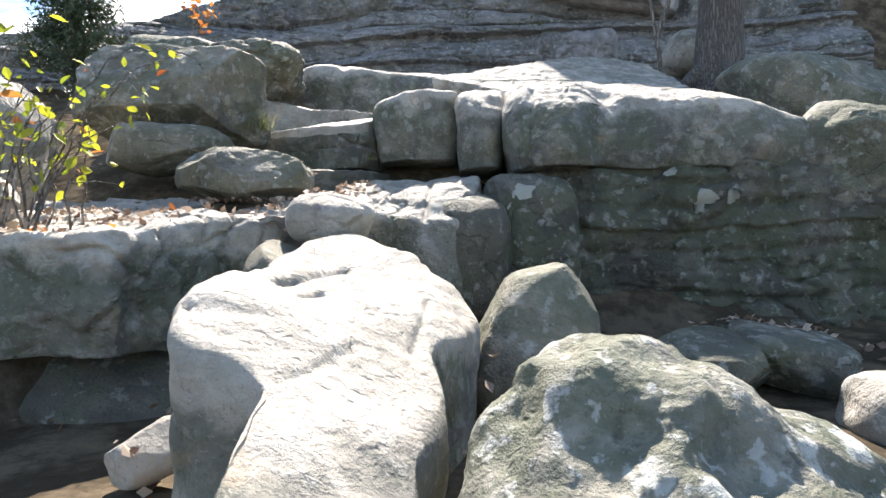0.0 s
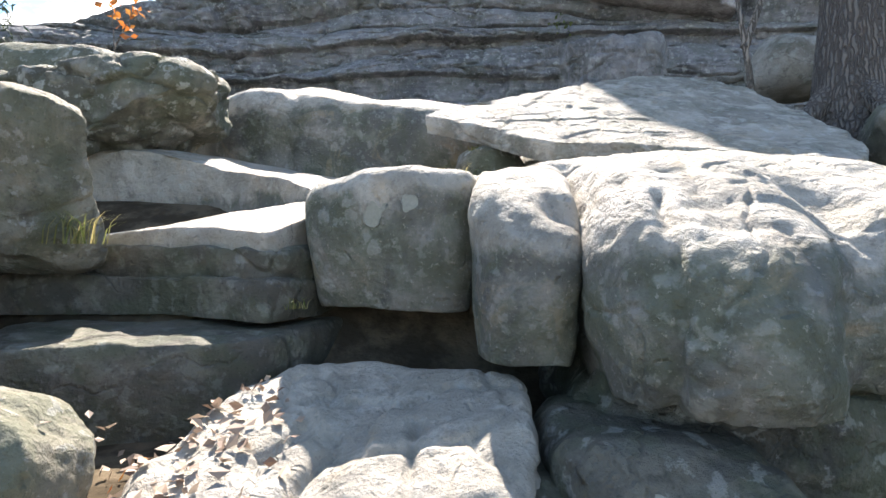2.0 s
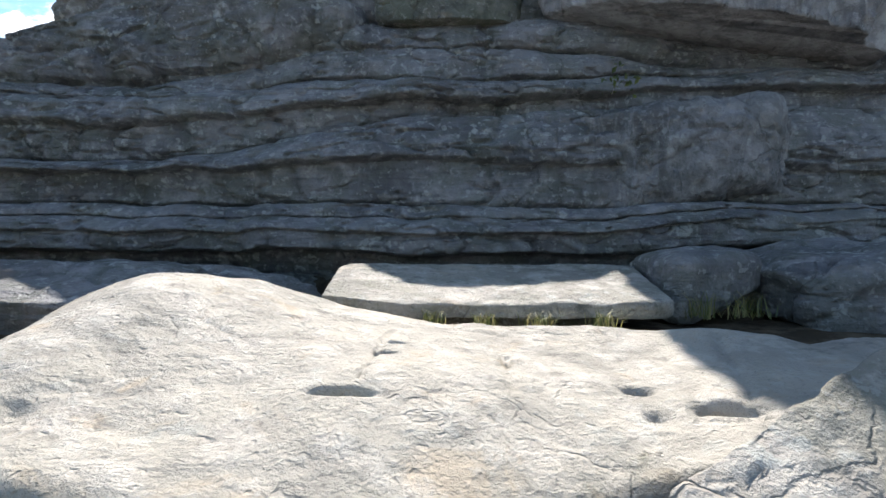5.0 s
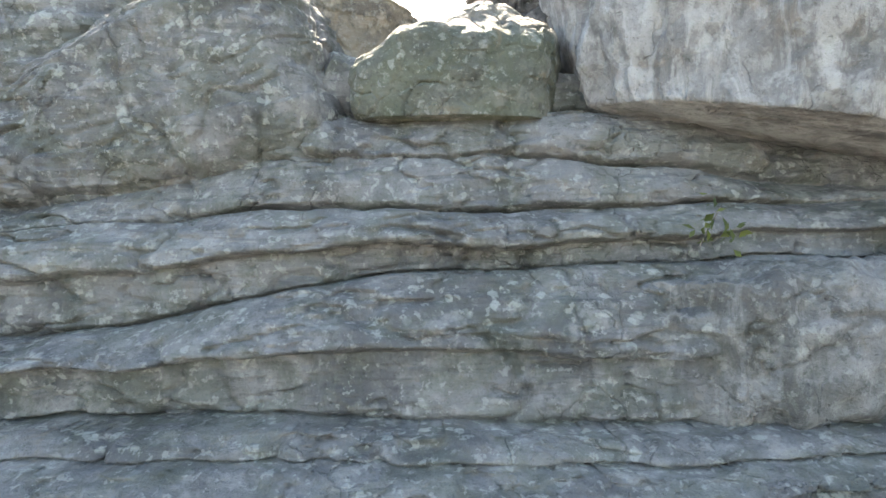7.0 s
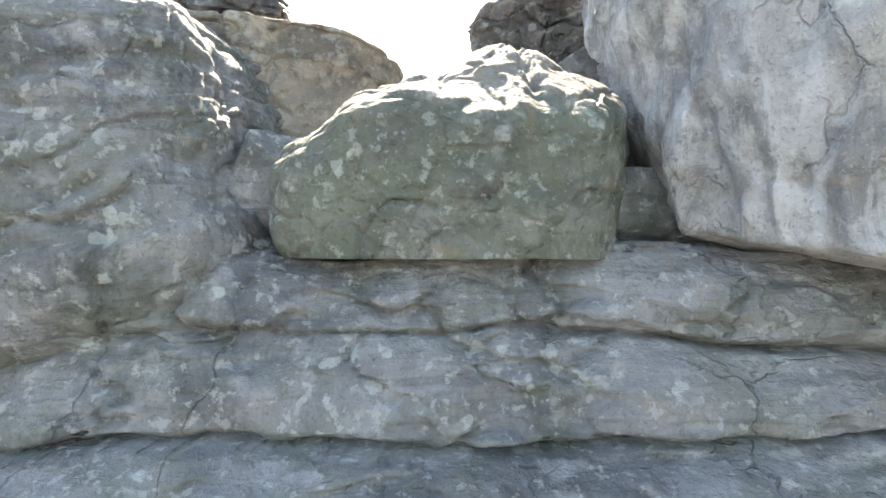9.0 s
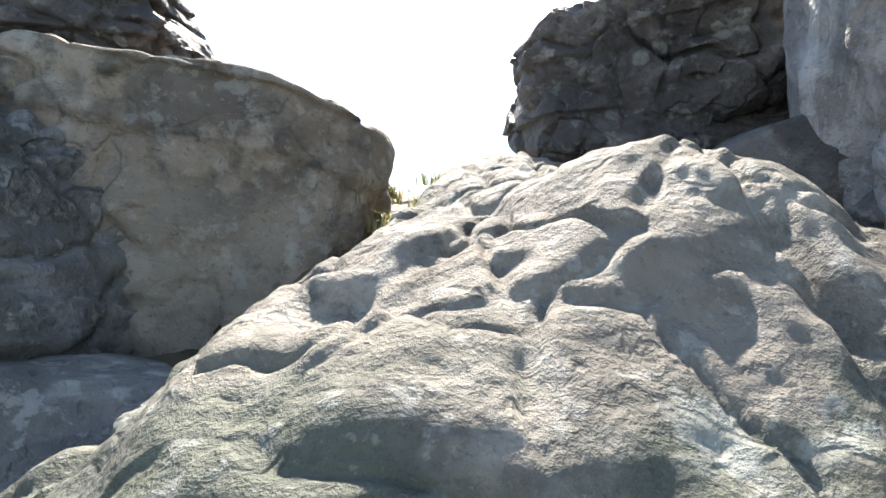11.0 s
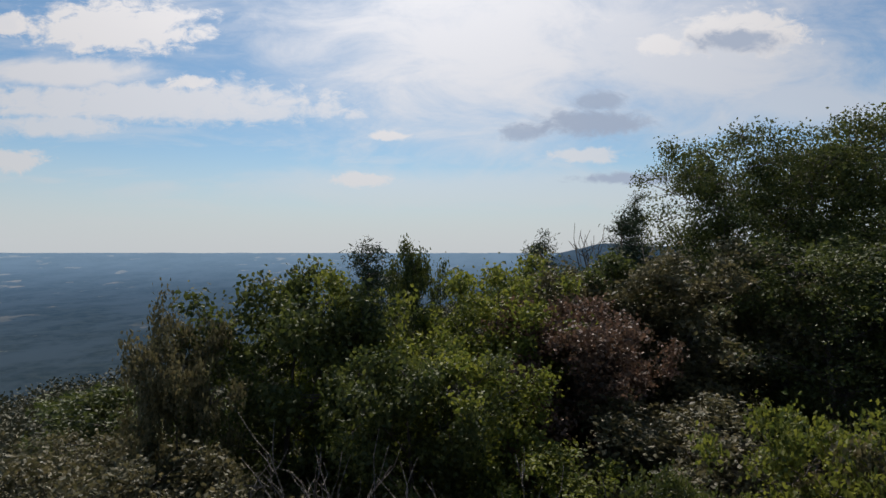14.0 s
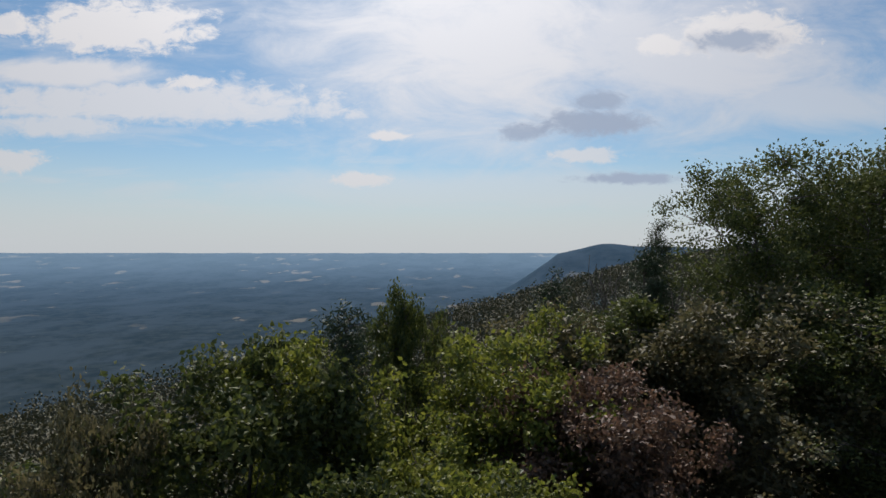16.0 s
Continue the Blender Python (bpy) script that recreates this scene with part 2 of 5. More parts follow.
WASHED = stone("washed_cliff_sandstone", (0.32, 0.305, 0.30), (0.17, 0.16, 0.155), (0.44, 0.425, 0.41), moss=0.0, lichen=0.3, streak=0.55, crust=0.4, bump=1.0)
BROWN = stone("brown_grey_sandstone", (0.25, 0.205, 0.157), (0.105, 0.087, 0.07), (0.35, 0.295, 0.235), moss=0.1, lichen=0.3, crust=0.8, bump=0.65)
# dark varnish, deepened to paint in the shade on the notch boulders
DARK = stone("weathered_shaded_sandstone", (0.095, 0.083, 0.078), (0.046, 0.041, 0.04), (0.18, 0.16, 0.152), moss=0.05, lichen=0.3, rough=0.68, crust=0.7, bump=1.0)
CRUSTED = stone("lichen_crusted_grey_sandstone", (0.225, 0.21, 0.19), (0.10, 0.094, 0.085), (0.34, 0.325, 0.295), moss=0.1, lichen=0.75, crust=0.9, cracks=0.5, bump=1.0)
# lower colours: mossy stone with the steep fronts' shade mixed in
LOW_SHADE = ((0.19, 0.18, 0.15), (0.095, 0.095, 0.085), (0.28, 0.265, 0.23), 0.6)


def shaded_below(height):
    """Pale clean sandstone with shade and moss painted in below a height."""
    return stone("pale_over_shaded_mossy", (0.36, 0.33, 0.275), (0.25, 0.23, 0.195), (0.45, 0.415, 0.36), moss=0.08, lichen=0.3, bedding=0.1, crust=0.45, cracks=0.12, bump=0.85, under=(*LOW_SHADE, height))


LITTER = plain("dry_leaf", (0.10, 0.05, 0.03), (0.46, 0.36, 0.27), 30.0, 0.7, 0.9, sheer=0.15)
ORANGE = plain("orange_leaf", (0.35, 0.09, 0.02), (0.5, 0.22, 0.05), 30.0, 0.6, 0.9, sheer=0.4)
YELLOW = plain("yellow_green_leaf", (0.16, 0.22, 0.02), (0.42, 0.40, 0.03), 30.0, 0.55, 0.9, sheer=0.5)
GRASS = plain("grass_blade", (0.07, 0.11, 0.02), (0.33, 0.28, 0.12), 30.0, 0.6, 0.95, sheer=0.35)
DRYGRASS = plain("dry_grass_blade", (0.13, 0.11, 0.035), (0.34, 0.27, 0.13), 30.0, 0.6, 0.95, sheer=0.35)
OAK = plain("green_oak_leaf", (0.034, 0.054, 0.013), (0.125, 0.14, 0.032), 3.0, 0.6, 0.9, sheer=0.38)
OLIVE = plain("olive_leaf", (0.07, 0.10, 0.018), (0.25, 0.26, 0.04), 3.0, 0.6, 0.9, sheer=0.45)
RUSSET = plain("russet_leaf", (0.07, 0.05, 0.032), (0.25, 0.145, 0.095), 3.0, 0.6, 0.9, sheer=0.3)
BRONZE = plain("bronze_leaf", (0.05, 0.055, 0.022), (0.19, 0.16, 0.075), 3.0, 0.6, 0.9, sheer=0.35)
NEEDLE = plain("pine_needle", (0.02, 0.036, 0.014), (0.055, 0.08, 0.03), 3.0, 0.6, 0.75, sheer=0.1)
FOREST = plain("distant_foliage", (0.025, 0.036, 0.014), (0.10, 0.085, 0.035), 0.3, 0.7, 0.7, sheer=0.1)
BARK = bark("furrowed_bark", (0.15, 0.128, 0.108), (0.08, 0.066, 0.055))
TWIG = bark("thin_grey_twig", (0.30, 0.26, 0.22), (0.13, 0.11, 0.09))

# ---- building blocks ----
TABLE = np.random.RandomState(7).rand(4096)


def value_noise(p, seed=0):
    """Smooth noise in -1..1 at points p (N x 3)."""
    i = np.floor(p).astype(np.int64)
    f = p - i
    f = f * f * f * (f * (f * 6 - 15) + 10)
    out = 0.0
    for dx in (0, 1):
        wx = f[:, 0] if dx else 1 - f[:, 0]
        for dy in (0, 1):
            wy = f[:, 1] if dy else 1 - f[:, 1]
            for dz in (0, 1):
                wz = f[:, 2] if dz else 1 - f[:, 2]
                h = ((i[:, 0] + dx) * 73856093) ^ ((i[:, 1] + dy) * 19349663) ^ ((i[:, 2] + dz) * 83492791) ^ (seed * 2654435)
                h = (h ^ (h >> 13)) * 1274126177
                out = out + wx * wy * wz * TABLE[(h ^ (h >> 16)) & 4095]
    return out * 2 - 1


def fbm(p, freq=1.0, octaves=4, seed=0, gain=0.5):
    out, amp, total = 0.0, 1.0, 0.0
    for o in range(octaves):
        out = out + amp * value_noise(p * freq * 2**o + 17.3 * o, seed + o)
        total += amp
        amp *= gain
    return out / total


def mesh_ob(name, verts, faces, material, parent=None, label="", smooth=True):
    """One mesh object from arrays; faces: an N x 3 or N x 4 array, or a list of both."""
    me = bpy.data.meshes.new(name)
    verts = np.asarray(verts, np.float32)
    groups = faces if isinstance(faces, list) else [faces]
    loops = np.concatenate([np.asarray(g, np.int32).ravel() for g in groups])
    sizes = np.concatenate([np.full(len(g), np.asarray(g).shape[1], np.int32) for g in groups])
    me.vertices.add(len(verts))
    me.vertices.foreach_set("co", verts.ravel())
    me.loops.add(len(loops))
    me.loops.foreach_set("vertex_index", loops)
    me.polygons.add(len(sizes))
    me.polygons.foreach_set("loop_start", np.concatenate([[0], np.cumsum(sizes)[:-1]]).astype(np.int32))
    me.polygons.foreach_set("use_smooth", np.full(len(sizes), smooth))
    me.update(calc_edges=True)
    me.validate()
    me.materials.append(material)
    ob = new(name, me)
    if parent:
        ob.parent = parent
    if label:
        ob["label"] = label
    return ob


def cells(p, seed):
    """Nearest jittered cell of each point: its number and how far the next cell's border is."""
    i = np.floor(p).astype(np.int64)
    best, second, who = np.full(len(p), 9.0), np.full(len(p), 9.0), np.zeros(len(p), np.int64)
    for dx in (-1, 0, 1):
        for dy in (-1, 0, 1):
            for dz in (-1, 0, 1):
                c = i + (dx, dy, dz)
                h = (c[:, 0] * 73856093) ^ (c[:, 1] * 19349663) ^ (c[:, 2] * 83492791) ^ (seed * 2654435)
                h = (h ^ (h >> 13)) * 1274126177
                h = h ^ (h >> 16)
                e = c + np.stack([TABLE[h & 4095], TABLE[(h >> 12) & 4095], TABLE[(h >> 24) & 4095]], 1) - p
                r = np.sqrt((e**2).sum(1))
                near = r < best
                second = np.where(near, best, np.minimum(second, r))
                who = np.where(near, h & 4095, who)
                best = np.minimum(best, r)
    return who, second - best


CUBES = {}
TOPS = np.full((320, 480), -99.0)


def cube_grid(n):
    """A cube's surface as one shared grid, n cells along an edge."""
    if n not in CUBES:
        a = np.tan(np.linspace(-1, 1, n + 1) * np.pi / 4 * 0.96) / np.tan(np.pi / 4 * 0.96)
        u, v = np.meshgrid(a, a, indexing="ij")
        u, v = u.ravel(), v.ravel()
        one = np.ones_like(u)
        sides = [(u, v, one), (v, u, -one), (one, u, v), (-one, v, u), (v, one, u), (u, -one, v)]
        pts = np.concatenate([np.stack(s, 1) for s in sides])
        i, j = np.meshgrid(np.arange(n), np.arange(n), indexing="ij")
        q = (i * (n + 1) + j).ravel()
        quad = np.stack([q, q + n + 1, q + n + 2, q + 1], 1)
        quads = np.concatenate([quad + s * (n + 1) ** 2 for s in range(6)])
        _, first, back = np.unique(np.round(pts * 1e5).astype(np.int64), axis=0, return_index=True, return_inverse=True)
        CUBES[n] = pts[first], back.ravel()[quads]
    return CUBES[n]


def weathered(w, nrm, size, lump=0.1, lf=1.0, rough=0.025, rf=4.0, beds=None, seed=0, crack=0.0, scallop=None, dents=(), chisel=None, grooves=()):
    """Skin points moved along their normals: lumps, roughness, bed grooves, scallops, broken cells, cracks, hollows and joints."""
    d = lump * size * 2 * fbm(w, lf, 3, seed) + rough * fbm(w, rf, 4, seed + 31)
    d = d - rough * 0.7 * np.maximum(0, 0.25 - np.abs(fbm(w, rf * 0.45, 3, seed + 57))) * 2
    if beds:
        gap, deep, dx, dy = beds
        s = (w[:, 2] - dx * w[:, 0] - dy * w[:, 1]) / gap + 0.45 * fbm(w, 0.7, 3, seed + 11)
        near = np.abs(s - np.round(s))
        wall = np.clip(1.2 - np.abs(nrm[:, 2]), 0.15, 1)
        d = d - deep * np.exp(-(near / 0.10) ** 2) * wall * (0.55 + 0.45 * np.sin(np.round(s) * 12.9))
        d = d + deep * 0.9 * wall * np.sin(np.floor(s + 0.5) * 7.7 + seed)
    if scallop:
        deep, fq, zs = scallop
        d = d + deep * (0.35 - 1.9 * np.abs(fbm(w * np.array((1, 1, zs)), fq, 3, seed + 77, 0.45)))
    if chisel:  # broken faces: each cell steps and leans by itself, with a joint between
        deep, across, flat = chisel
        g = w + 0.22 * across * np.stack([fbm(w, 1.6 / across, 3, seed + 201 + j) for j in range(3)], 1)
        who, rim = cells(g / across * np.array((1, 1, flat)), seed)
        d = d + deep * (TABLE[who] - 0.5) * 1.4 * np.clip(rim / 0.10, 0, 1) - deep * 0.8 * np.exp(-(rim / 0.045) ** 2)
    if crack:
        for f0, s0 in ((0.55, 61), (1.1, 67)):
            line = np.abs(fbm(w, f0, 4, seed + s0, 0.55)) / 0.025
            d = d - crack * np.exp(-line**2) * np.clip(fbm(w, 0.5, 2, seed + s0 + 3) * 3 + 0.5, 0, 1)
    for x, y, z, rx, ry, rz, deep in dents:
        e = (w - np.array((x, y, z))) / np.array((rx, ry, rz))
        d = d - deep * np.exp(-(e**2).sum(1) ** 1.5)
    for x0, y0, x1, y1, wide, deep in grooves:  # a joint that runs over the rock from one place to another
        e = np.array((x1 - x0, y1 - y0))
        t = np.clip(((w[:, :2] - (x0, y0)) @ e) / (e @ e), 0, 1)
        gap = w[:, :2] - (x0, y0) - t[:, None] * e + 0.5 * wide * np.stack([fbm(w, 3.0, 3, seed + 301), fbm(w, 3.0, 3, seed + 302)], 1) * 2
        d = d - deep * np.exp(-(gap**2).sum(1) / wide**2) * (0.6 + 0.8 * np.abs(fbm(w, 1.5, 2, seed + 303)))
    return w + nrm * d[:, None]


def settle(name, w, quads, c, material, parent, label, category, group, kind):
    """Links the rock's mesh with its origin at its foot and notes how high it reaches."""
    gx, gy = ((w[:, 0] + 8) / 0.05).astype(int), (w[:, 1] / 0.05).astype(int)
    ok = (gx >= 0) & (gx < 320) & (gy >= 0) & (gy < 480)
    np.maximum.at(TOPS, (gx[ok], gy[ok]), w[ok, 2])
    base = np.array((c[0], c[1], w[:, 2].min()))
    ob = mesh_ob(name, w - base, quads, material, parent)
    ob.location = base
    if not parent:
        tagged(ob, label, category, group, kind)
    return ob


def rock(name, c, half, turn=(0, 0, 0), k=3.5, n=30, lump=0.1, lf=1.0, rough=0.025, rf=4.0, cuts=(), beds=None, taper=0.0, seed=0,
         spin=0.0, facets=0, crack=0.0, scallop=None, dents=(), chisel=None, material=None, label="", category="boulder", group="", kind="", parent=None):
    """A weathered boulder: a rounded box of half sizes, turned (degrees), cut by planes (unit normal, distance in halves), lumped,
    roughened and grooved along its beds (spacing, depth, dip along x, dip along y)."""
    p, quads = cube_grid(n)
    p = p / (np.abs(p) ** k).sum(1, keepdims=True) ** (1 / k)
    pick = np.random.RandomState(seed + 900)
    extra = [(*pick.normal(size=3) * np.array((1, 1, 0.75)), pick.uniform(0.80, 0.96)) for _ in range(facets)]
    for nx, ny, nz, d in (*cuts, *extra):
        w = np.array((nx, ny, nz)) / np.linalg.norm((nx, ny, nz))
        over = p @ w - d
        p = p - np.outer(np.where(over > 0, over, 0) * 0.94, w)
    half = np.array(half)
    nrm = np.sign(p) * np.abs(p) ** min(k - 1, 3) / half
    nrm /= np.linalg.norm(nrm, axis=1, keepdims=True) + 1e-9
    q = p * half
    if taper:
        q[:, :2] *= (1 - taper * p[:, 2:3])
    r = np.array(Euler([radians(a) for a in turn]).to_matrix()) @ np.array(Euler((0, 0, radians(spin))).to_matrix())
    q, nrm = q @ r.T, nrm @ r.T
    w = q + np.array(c)
    size = float(half.min())
    w = weathered(w, nrm, size, lump, lf, rough, rf, beds, seed, crack, scallop, dents, chisel)
    return settle(name, w, quads, c, material, parent, label, category, group, kind)


def form(name, outline, tops, base, k=4.0, rim=0.16, slant=0.0, thick=0.0, dip=0.0, n=220, m=110, wobble=0.03, reach=0.6, material=None, label="", category="boulder", group="", kind="", parent=None, **skin):
    """A rock by its plan: a closed rounded outline round its middle, a top that passes through a few heights, sides that fall to the base
    (or thick metres under the top) with a rounded rim; slant: how far the sides draw in towards the foot;
    dip: the foot's rise along x."""
    o = np.array(outline, float)
    if (o[:, 0] * np.roll(o[:, 1], -1) - o[:, 1] * np.roll(o[:, 0], -1)).sum() < 0:
        o = o[::-1]
    count = len(o)
    s = np.arange(n) / n * count
    i, f = s.astype(int), (s % 1)[:, None]
    p0, p1, p2, p3 = (o[(i + j) % count] for j in (-1, 0, 1, 2))
    ring = 0.5 * (2 * p1 + (p2 - p0) * f + (2 * p0 - 5 * p1 + 4 * p2 - p3) * f**2 + (3 * p1 - p0 - 3 * p2 + p3) * f**3)
    mid = o.mean(0)
    seed = skin.get("seed", 0)
    out = ring - mid
    way = np.unwrap(np.arctan2(out[:, 1], out[:, 0]))
    way = np.minimum(np.maximum.accumulate(way), way[0] + 2 * np.pi - 1e-3) + np.arange(n) * 1e-7
    far = np.linalg.norm(out, axis=1)
    out = np.stack([np.cos(way) * far, np.sin(way) * far], 1)
    out = out * (1 + wobble * fbm(np.concatenate([ring, ring[:, :1] * 0], 1), 2.2, 3, seed + 5))[:, None]
    span = float(np.linalg.norm(out, axis=1).mean())
    # rings: from the foot up the side, round the rim and in to the middle
    up = np.linspace(0, 1, m // 3, endpoint=False)
    turn = np.linspace(0, np.pi / 2, m // 4, endpoint=False)
    inward = np.linspace(0, 1, m - m // 3 - m // 4 + 1)[:-1]
    r = min(0.9, rim / span)
    shrink = np.concatenate([1 - slant * (1 - up) ** 2.2, 1 - r + r * np.cos(turn) ** (2 / k * 1.6), (1 - r) * (1 - inward)])
    lift = np.concatenate([up * (1 - 1e-3), np.sin(turn) ** (2 / k * 1.6), np.ones_like(inward)])
    side = np.concatenate([np.zeros_like(up), np.ones(len(turn) + len(inward))])
    xy = mid + shrink[:, None, None] * out[None]
    xy = np.concatenate([xy.reshape(-1, 2), mid[None]])
    t = np.array(tops, float)
    gap = ((xy[:, None] - t[None, :, :2]) ** 2).sum(2)
    # heights: the plane of the given tops, bent to pass near each of them
    a = np.concatenate([t[:, :2], np.ones((len(t), 1))], 1)
    a[:, :2] -= mid
    plane = np.linalg.solve(a.T @ a + np.diag((0.08, 0.08, 0.0)), a.T @ t[:, 2])
    g = np.exp(-((t[:, None, :2] - t[None, :, :2]) ** 2).sum(2) / (2 * reach**2))
    pull = np.linalg.solve(g + 0.02 * np.eye(len(t)), t[:, 2] - a @ plane)
    top = (xy - mid) @ plane[:2] + plane[2] + np.exp(-gap / (2 * reach**2)) @ pull
    foot = top - thick if thick else base + dip * (xy[:, 0] - mid[0])
    lift = np.concatenate([np.repeat(lift, n), [1.0]])
    side = np.concatenate([np.repeat(side, n), [1.0]])
    low = np.maximum(top - rim * 1.1, foot + 0.3 * (top - foot))
    z = np.where(side < 0.5, foot + (low - foot) * lift, low + (top - low) * lift)
    w = np.concatenate([xy, z[:, None]], 1)
    j, q = np.meshgrid(np.arange(m - 1), np.arange(n), indexing="ij")
    u, v = (j * n + q).ravel(), (j * n + (q + 1) % n).ravel()
    quads = np.stack([u, v, v + n, u + n], 1)
    last = (m - 1) * n
    tip = np.stack([last + np.arange(n), last + (np.arange(n) + 1) % n, np.full(n, m * n)], 1)
    under = np.arange(n)[::-1].reshape(1, -1)
    fn = np.cross(w[quads[:, 1]] - w[quads[:, 0]], w[quads[:, 3]] - w[quads[:, 0]])
    nrm = np.zeros_like(w)
    for col in range(4):
        np.add.at(nrm, quads[:, col], fn)
    nrm[-1] = (0, 0, 1)
    nrm /= np.linalg.norm(nrm, axis=1, keepdims=True) + 1e-9
    size = 0.5 * min(span, float(np.mean(top - foot)))
    w = weathered(w, nrm, size, **skin)
    return settle(name, w, [quads, tip, under], (mid[0], mid[1], 0), material, parent, label, category, group, kind)


def top_z(x, y, most):
    """Height of the highest rock or soil at a place, but no more than a limit."""
    t = TOPS[((x + 8) / 0.05).astype(int), (y / 0.05).astype(int)]
    g = ground_z(x, y) + 0.03
    return np.maximum(np.where(t > most, g, t), g)


def spot(ob, at, radius, material, seed, label):
    """A crust patch 4 mm proud of a boulder's skin round a place, with an uneven rim: a part of that boulder."""
    me = ob.data
    v = np.zeros(len(me.vertices) * 3, np.float32)
    me.vertices.foreach_get("co", v)
    v = v.reshape(-1, 3)
    nr = np.array([tuple(x.vector) for x in me.vertex_normals])
    p = v + np.array(ob.location)
    side = (np.abs(p[:, 0] - at[0]) < 0.07) & (np.abs(p[:, 2] - at[2]) < 0.07)
    if side.any():
        at = (at[0], p[side, 1].min(), at[2])
    reach = radius / (np.linalg.norm(p - np.array(at), axis=1) * (1 + 0.9 * fbm(p, 11.0, 3, seed)) + 1e-6)
    quads = np.array([tuple(f.vertices) for f in me.polygons if len(f.vertices) == 4])
    quads = quads[(reach[quads] > 1).any(1)]
    if len(quads) == 0:
        return None
    used, back = np.unique(quads, return_inverse=True)
    pull = np.minimum(reach, 1)[:, None]
    v = np.array(at) + (p - np.array(at)) * pull - np.array(ob.location)
    part = mesh_ob("lichen_patch", v[used] + nr[used] * 0.004, back.reshape(-1, 4), material, ob, label)
    return part


def tube(points, radii, sides=7):
    """Vertices and quads of a tapered tube along points."""
    pts = np.array(points, float)
    out, faces = [], []
    for i, p in enumerate(pts):
        t = pts[min(i + 1, len(pts) - 1)] - pts[max(i - 1, 0)]
        t /= np.linalg.norm(t) + 1e-9
        a = np.cross(t, (0.31, 0.93, 0.2))
        a /= np.linalg.norm(a) + 1e-9
        b = np.cross(t, a)
        for s in range(sides):
            g = 2 * np.pi * s / sides
            out.append(p + radii[i] * (np.cos(g) * a + np.sin(g) * b))
        if i:
            for s in range(sides):
                u, v = (i - 1) * sides + s, (i - 1) * sides + (s + 1) % sides
                faces.append((u, v, v + sides, u + sides))
    return np.array(out), np.array(faces, np.int32)


def joined(pieces):
    """One set of vertices and quads from several."""
    vs, fs, at = [], [], 0
    for v, f in pieces:
        vs.append(v)
        fs.append(f + at)
        at += len(v)
    return np.concatenate(vs), np.concatenate(fs)


def leaves(centres, size, rng, flat=0.0, long=1.6):
    """A bent four-sided leaf at each centre; flat: how much they lie level."""
    m = len(centres)
    a = rng.normal(size=(m, 3))
    a[:, 2] *= 1 - flat
    a /= np.linalg.norm(a, axis=1, keepdims=True)
    b = rng.normal(size=(m, 3))
    b[:, 2] *= 1 - flat
    b -= (b * a).sum(1, keepdims=True) * a
    b /= np.linalg.norm(b, axis=1, keepdims=True) + 1e-9
    up = np.cross(a, b)
    s = size * rng.uniform(0.6, 1.3, (m, 1))
    v = np.stack([centres - a * s * long / 2, centres + b * s / 2 + up * s * 0.15, centres + a * s * long / 2, centres - b * s / 2 + up * s * 0.15], 1).reshape(-1, 3)
    i = np.arange(m)[:, None] * 4
    f = np.concatenate([i + [0, 1, 2], i + [0, 2, 3]])
    return v, f.astype(np.int32)


def broad_leaves(centres, size, rng):
    """Pointed oval leaves, folded a little along the midrib."""
    vs, fs = [], []
    for n, c in enumerate(centres):
        r = np.array(Euler(rng.normal(size=3) * (0.7, 0.7, 2.0)).to_matrix())
        s = size * rng.uniform(0.55, 1.25)
        half = [(-0.5, 0.0), (-0.3, 0.2), (0.0, 0.29), (0.28, 0.19), (0.55, 0.0)]
        rim = [(a, b, 0.35 * b) for a, b in half] + [(a, -b, 0.35 * b) for a, b in half[3:0:-1]]
        spine = [(-0.3, 0, 0), (0.0, 0, -0.02), (0.28, 0, 0)]
        vs.append(np.array(rim + spine) @ r.T * s + c)
        k = n * 11
        fs += [(k, k + 8, k + 1, k + 1), (k + 1, k + 8, k + 9, k + 2), (k + 2, k + 9, k + 10, k + 3), (k + 3, k + 10, k + 4, k + 4), (k, k + 7, k + 8, k + 8), (k + 7, k + 6, k + 9, k + 8), (k + 6, k + 5, k + 10, k + 9), (k + 5, k + 4, k + 10, k + 10)]
    tris = [f for q in fs for f in ([q[:3]] if len(set(q)) == 3 and q[2] == q[3] else [(q[0], q[1], q[2]), (q[0], q[2], q[3])])]
    return np.concatenate(vs), np.array(tris, np.int32)


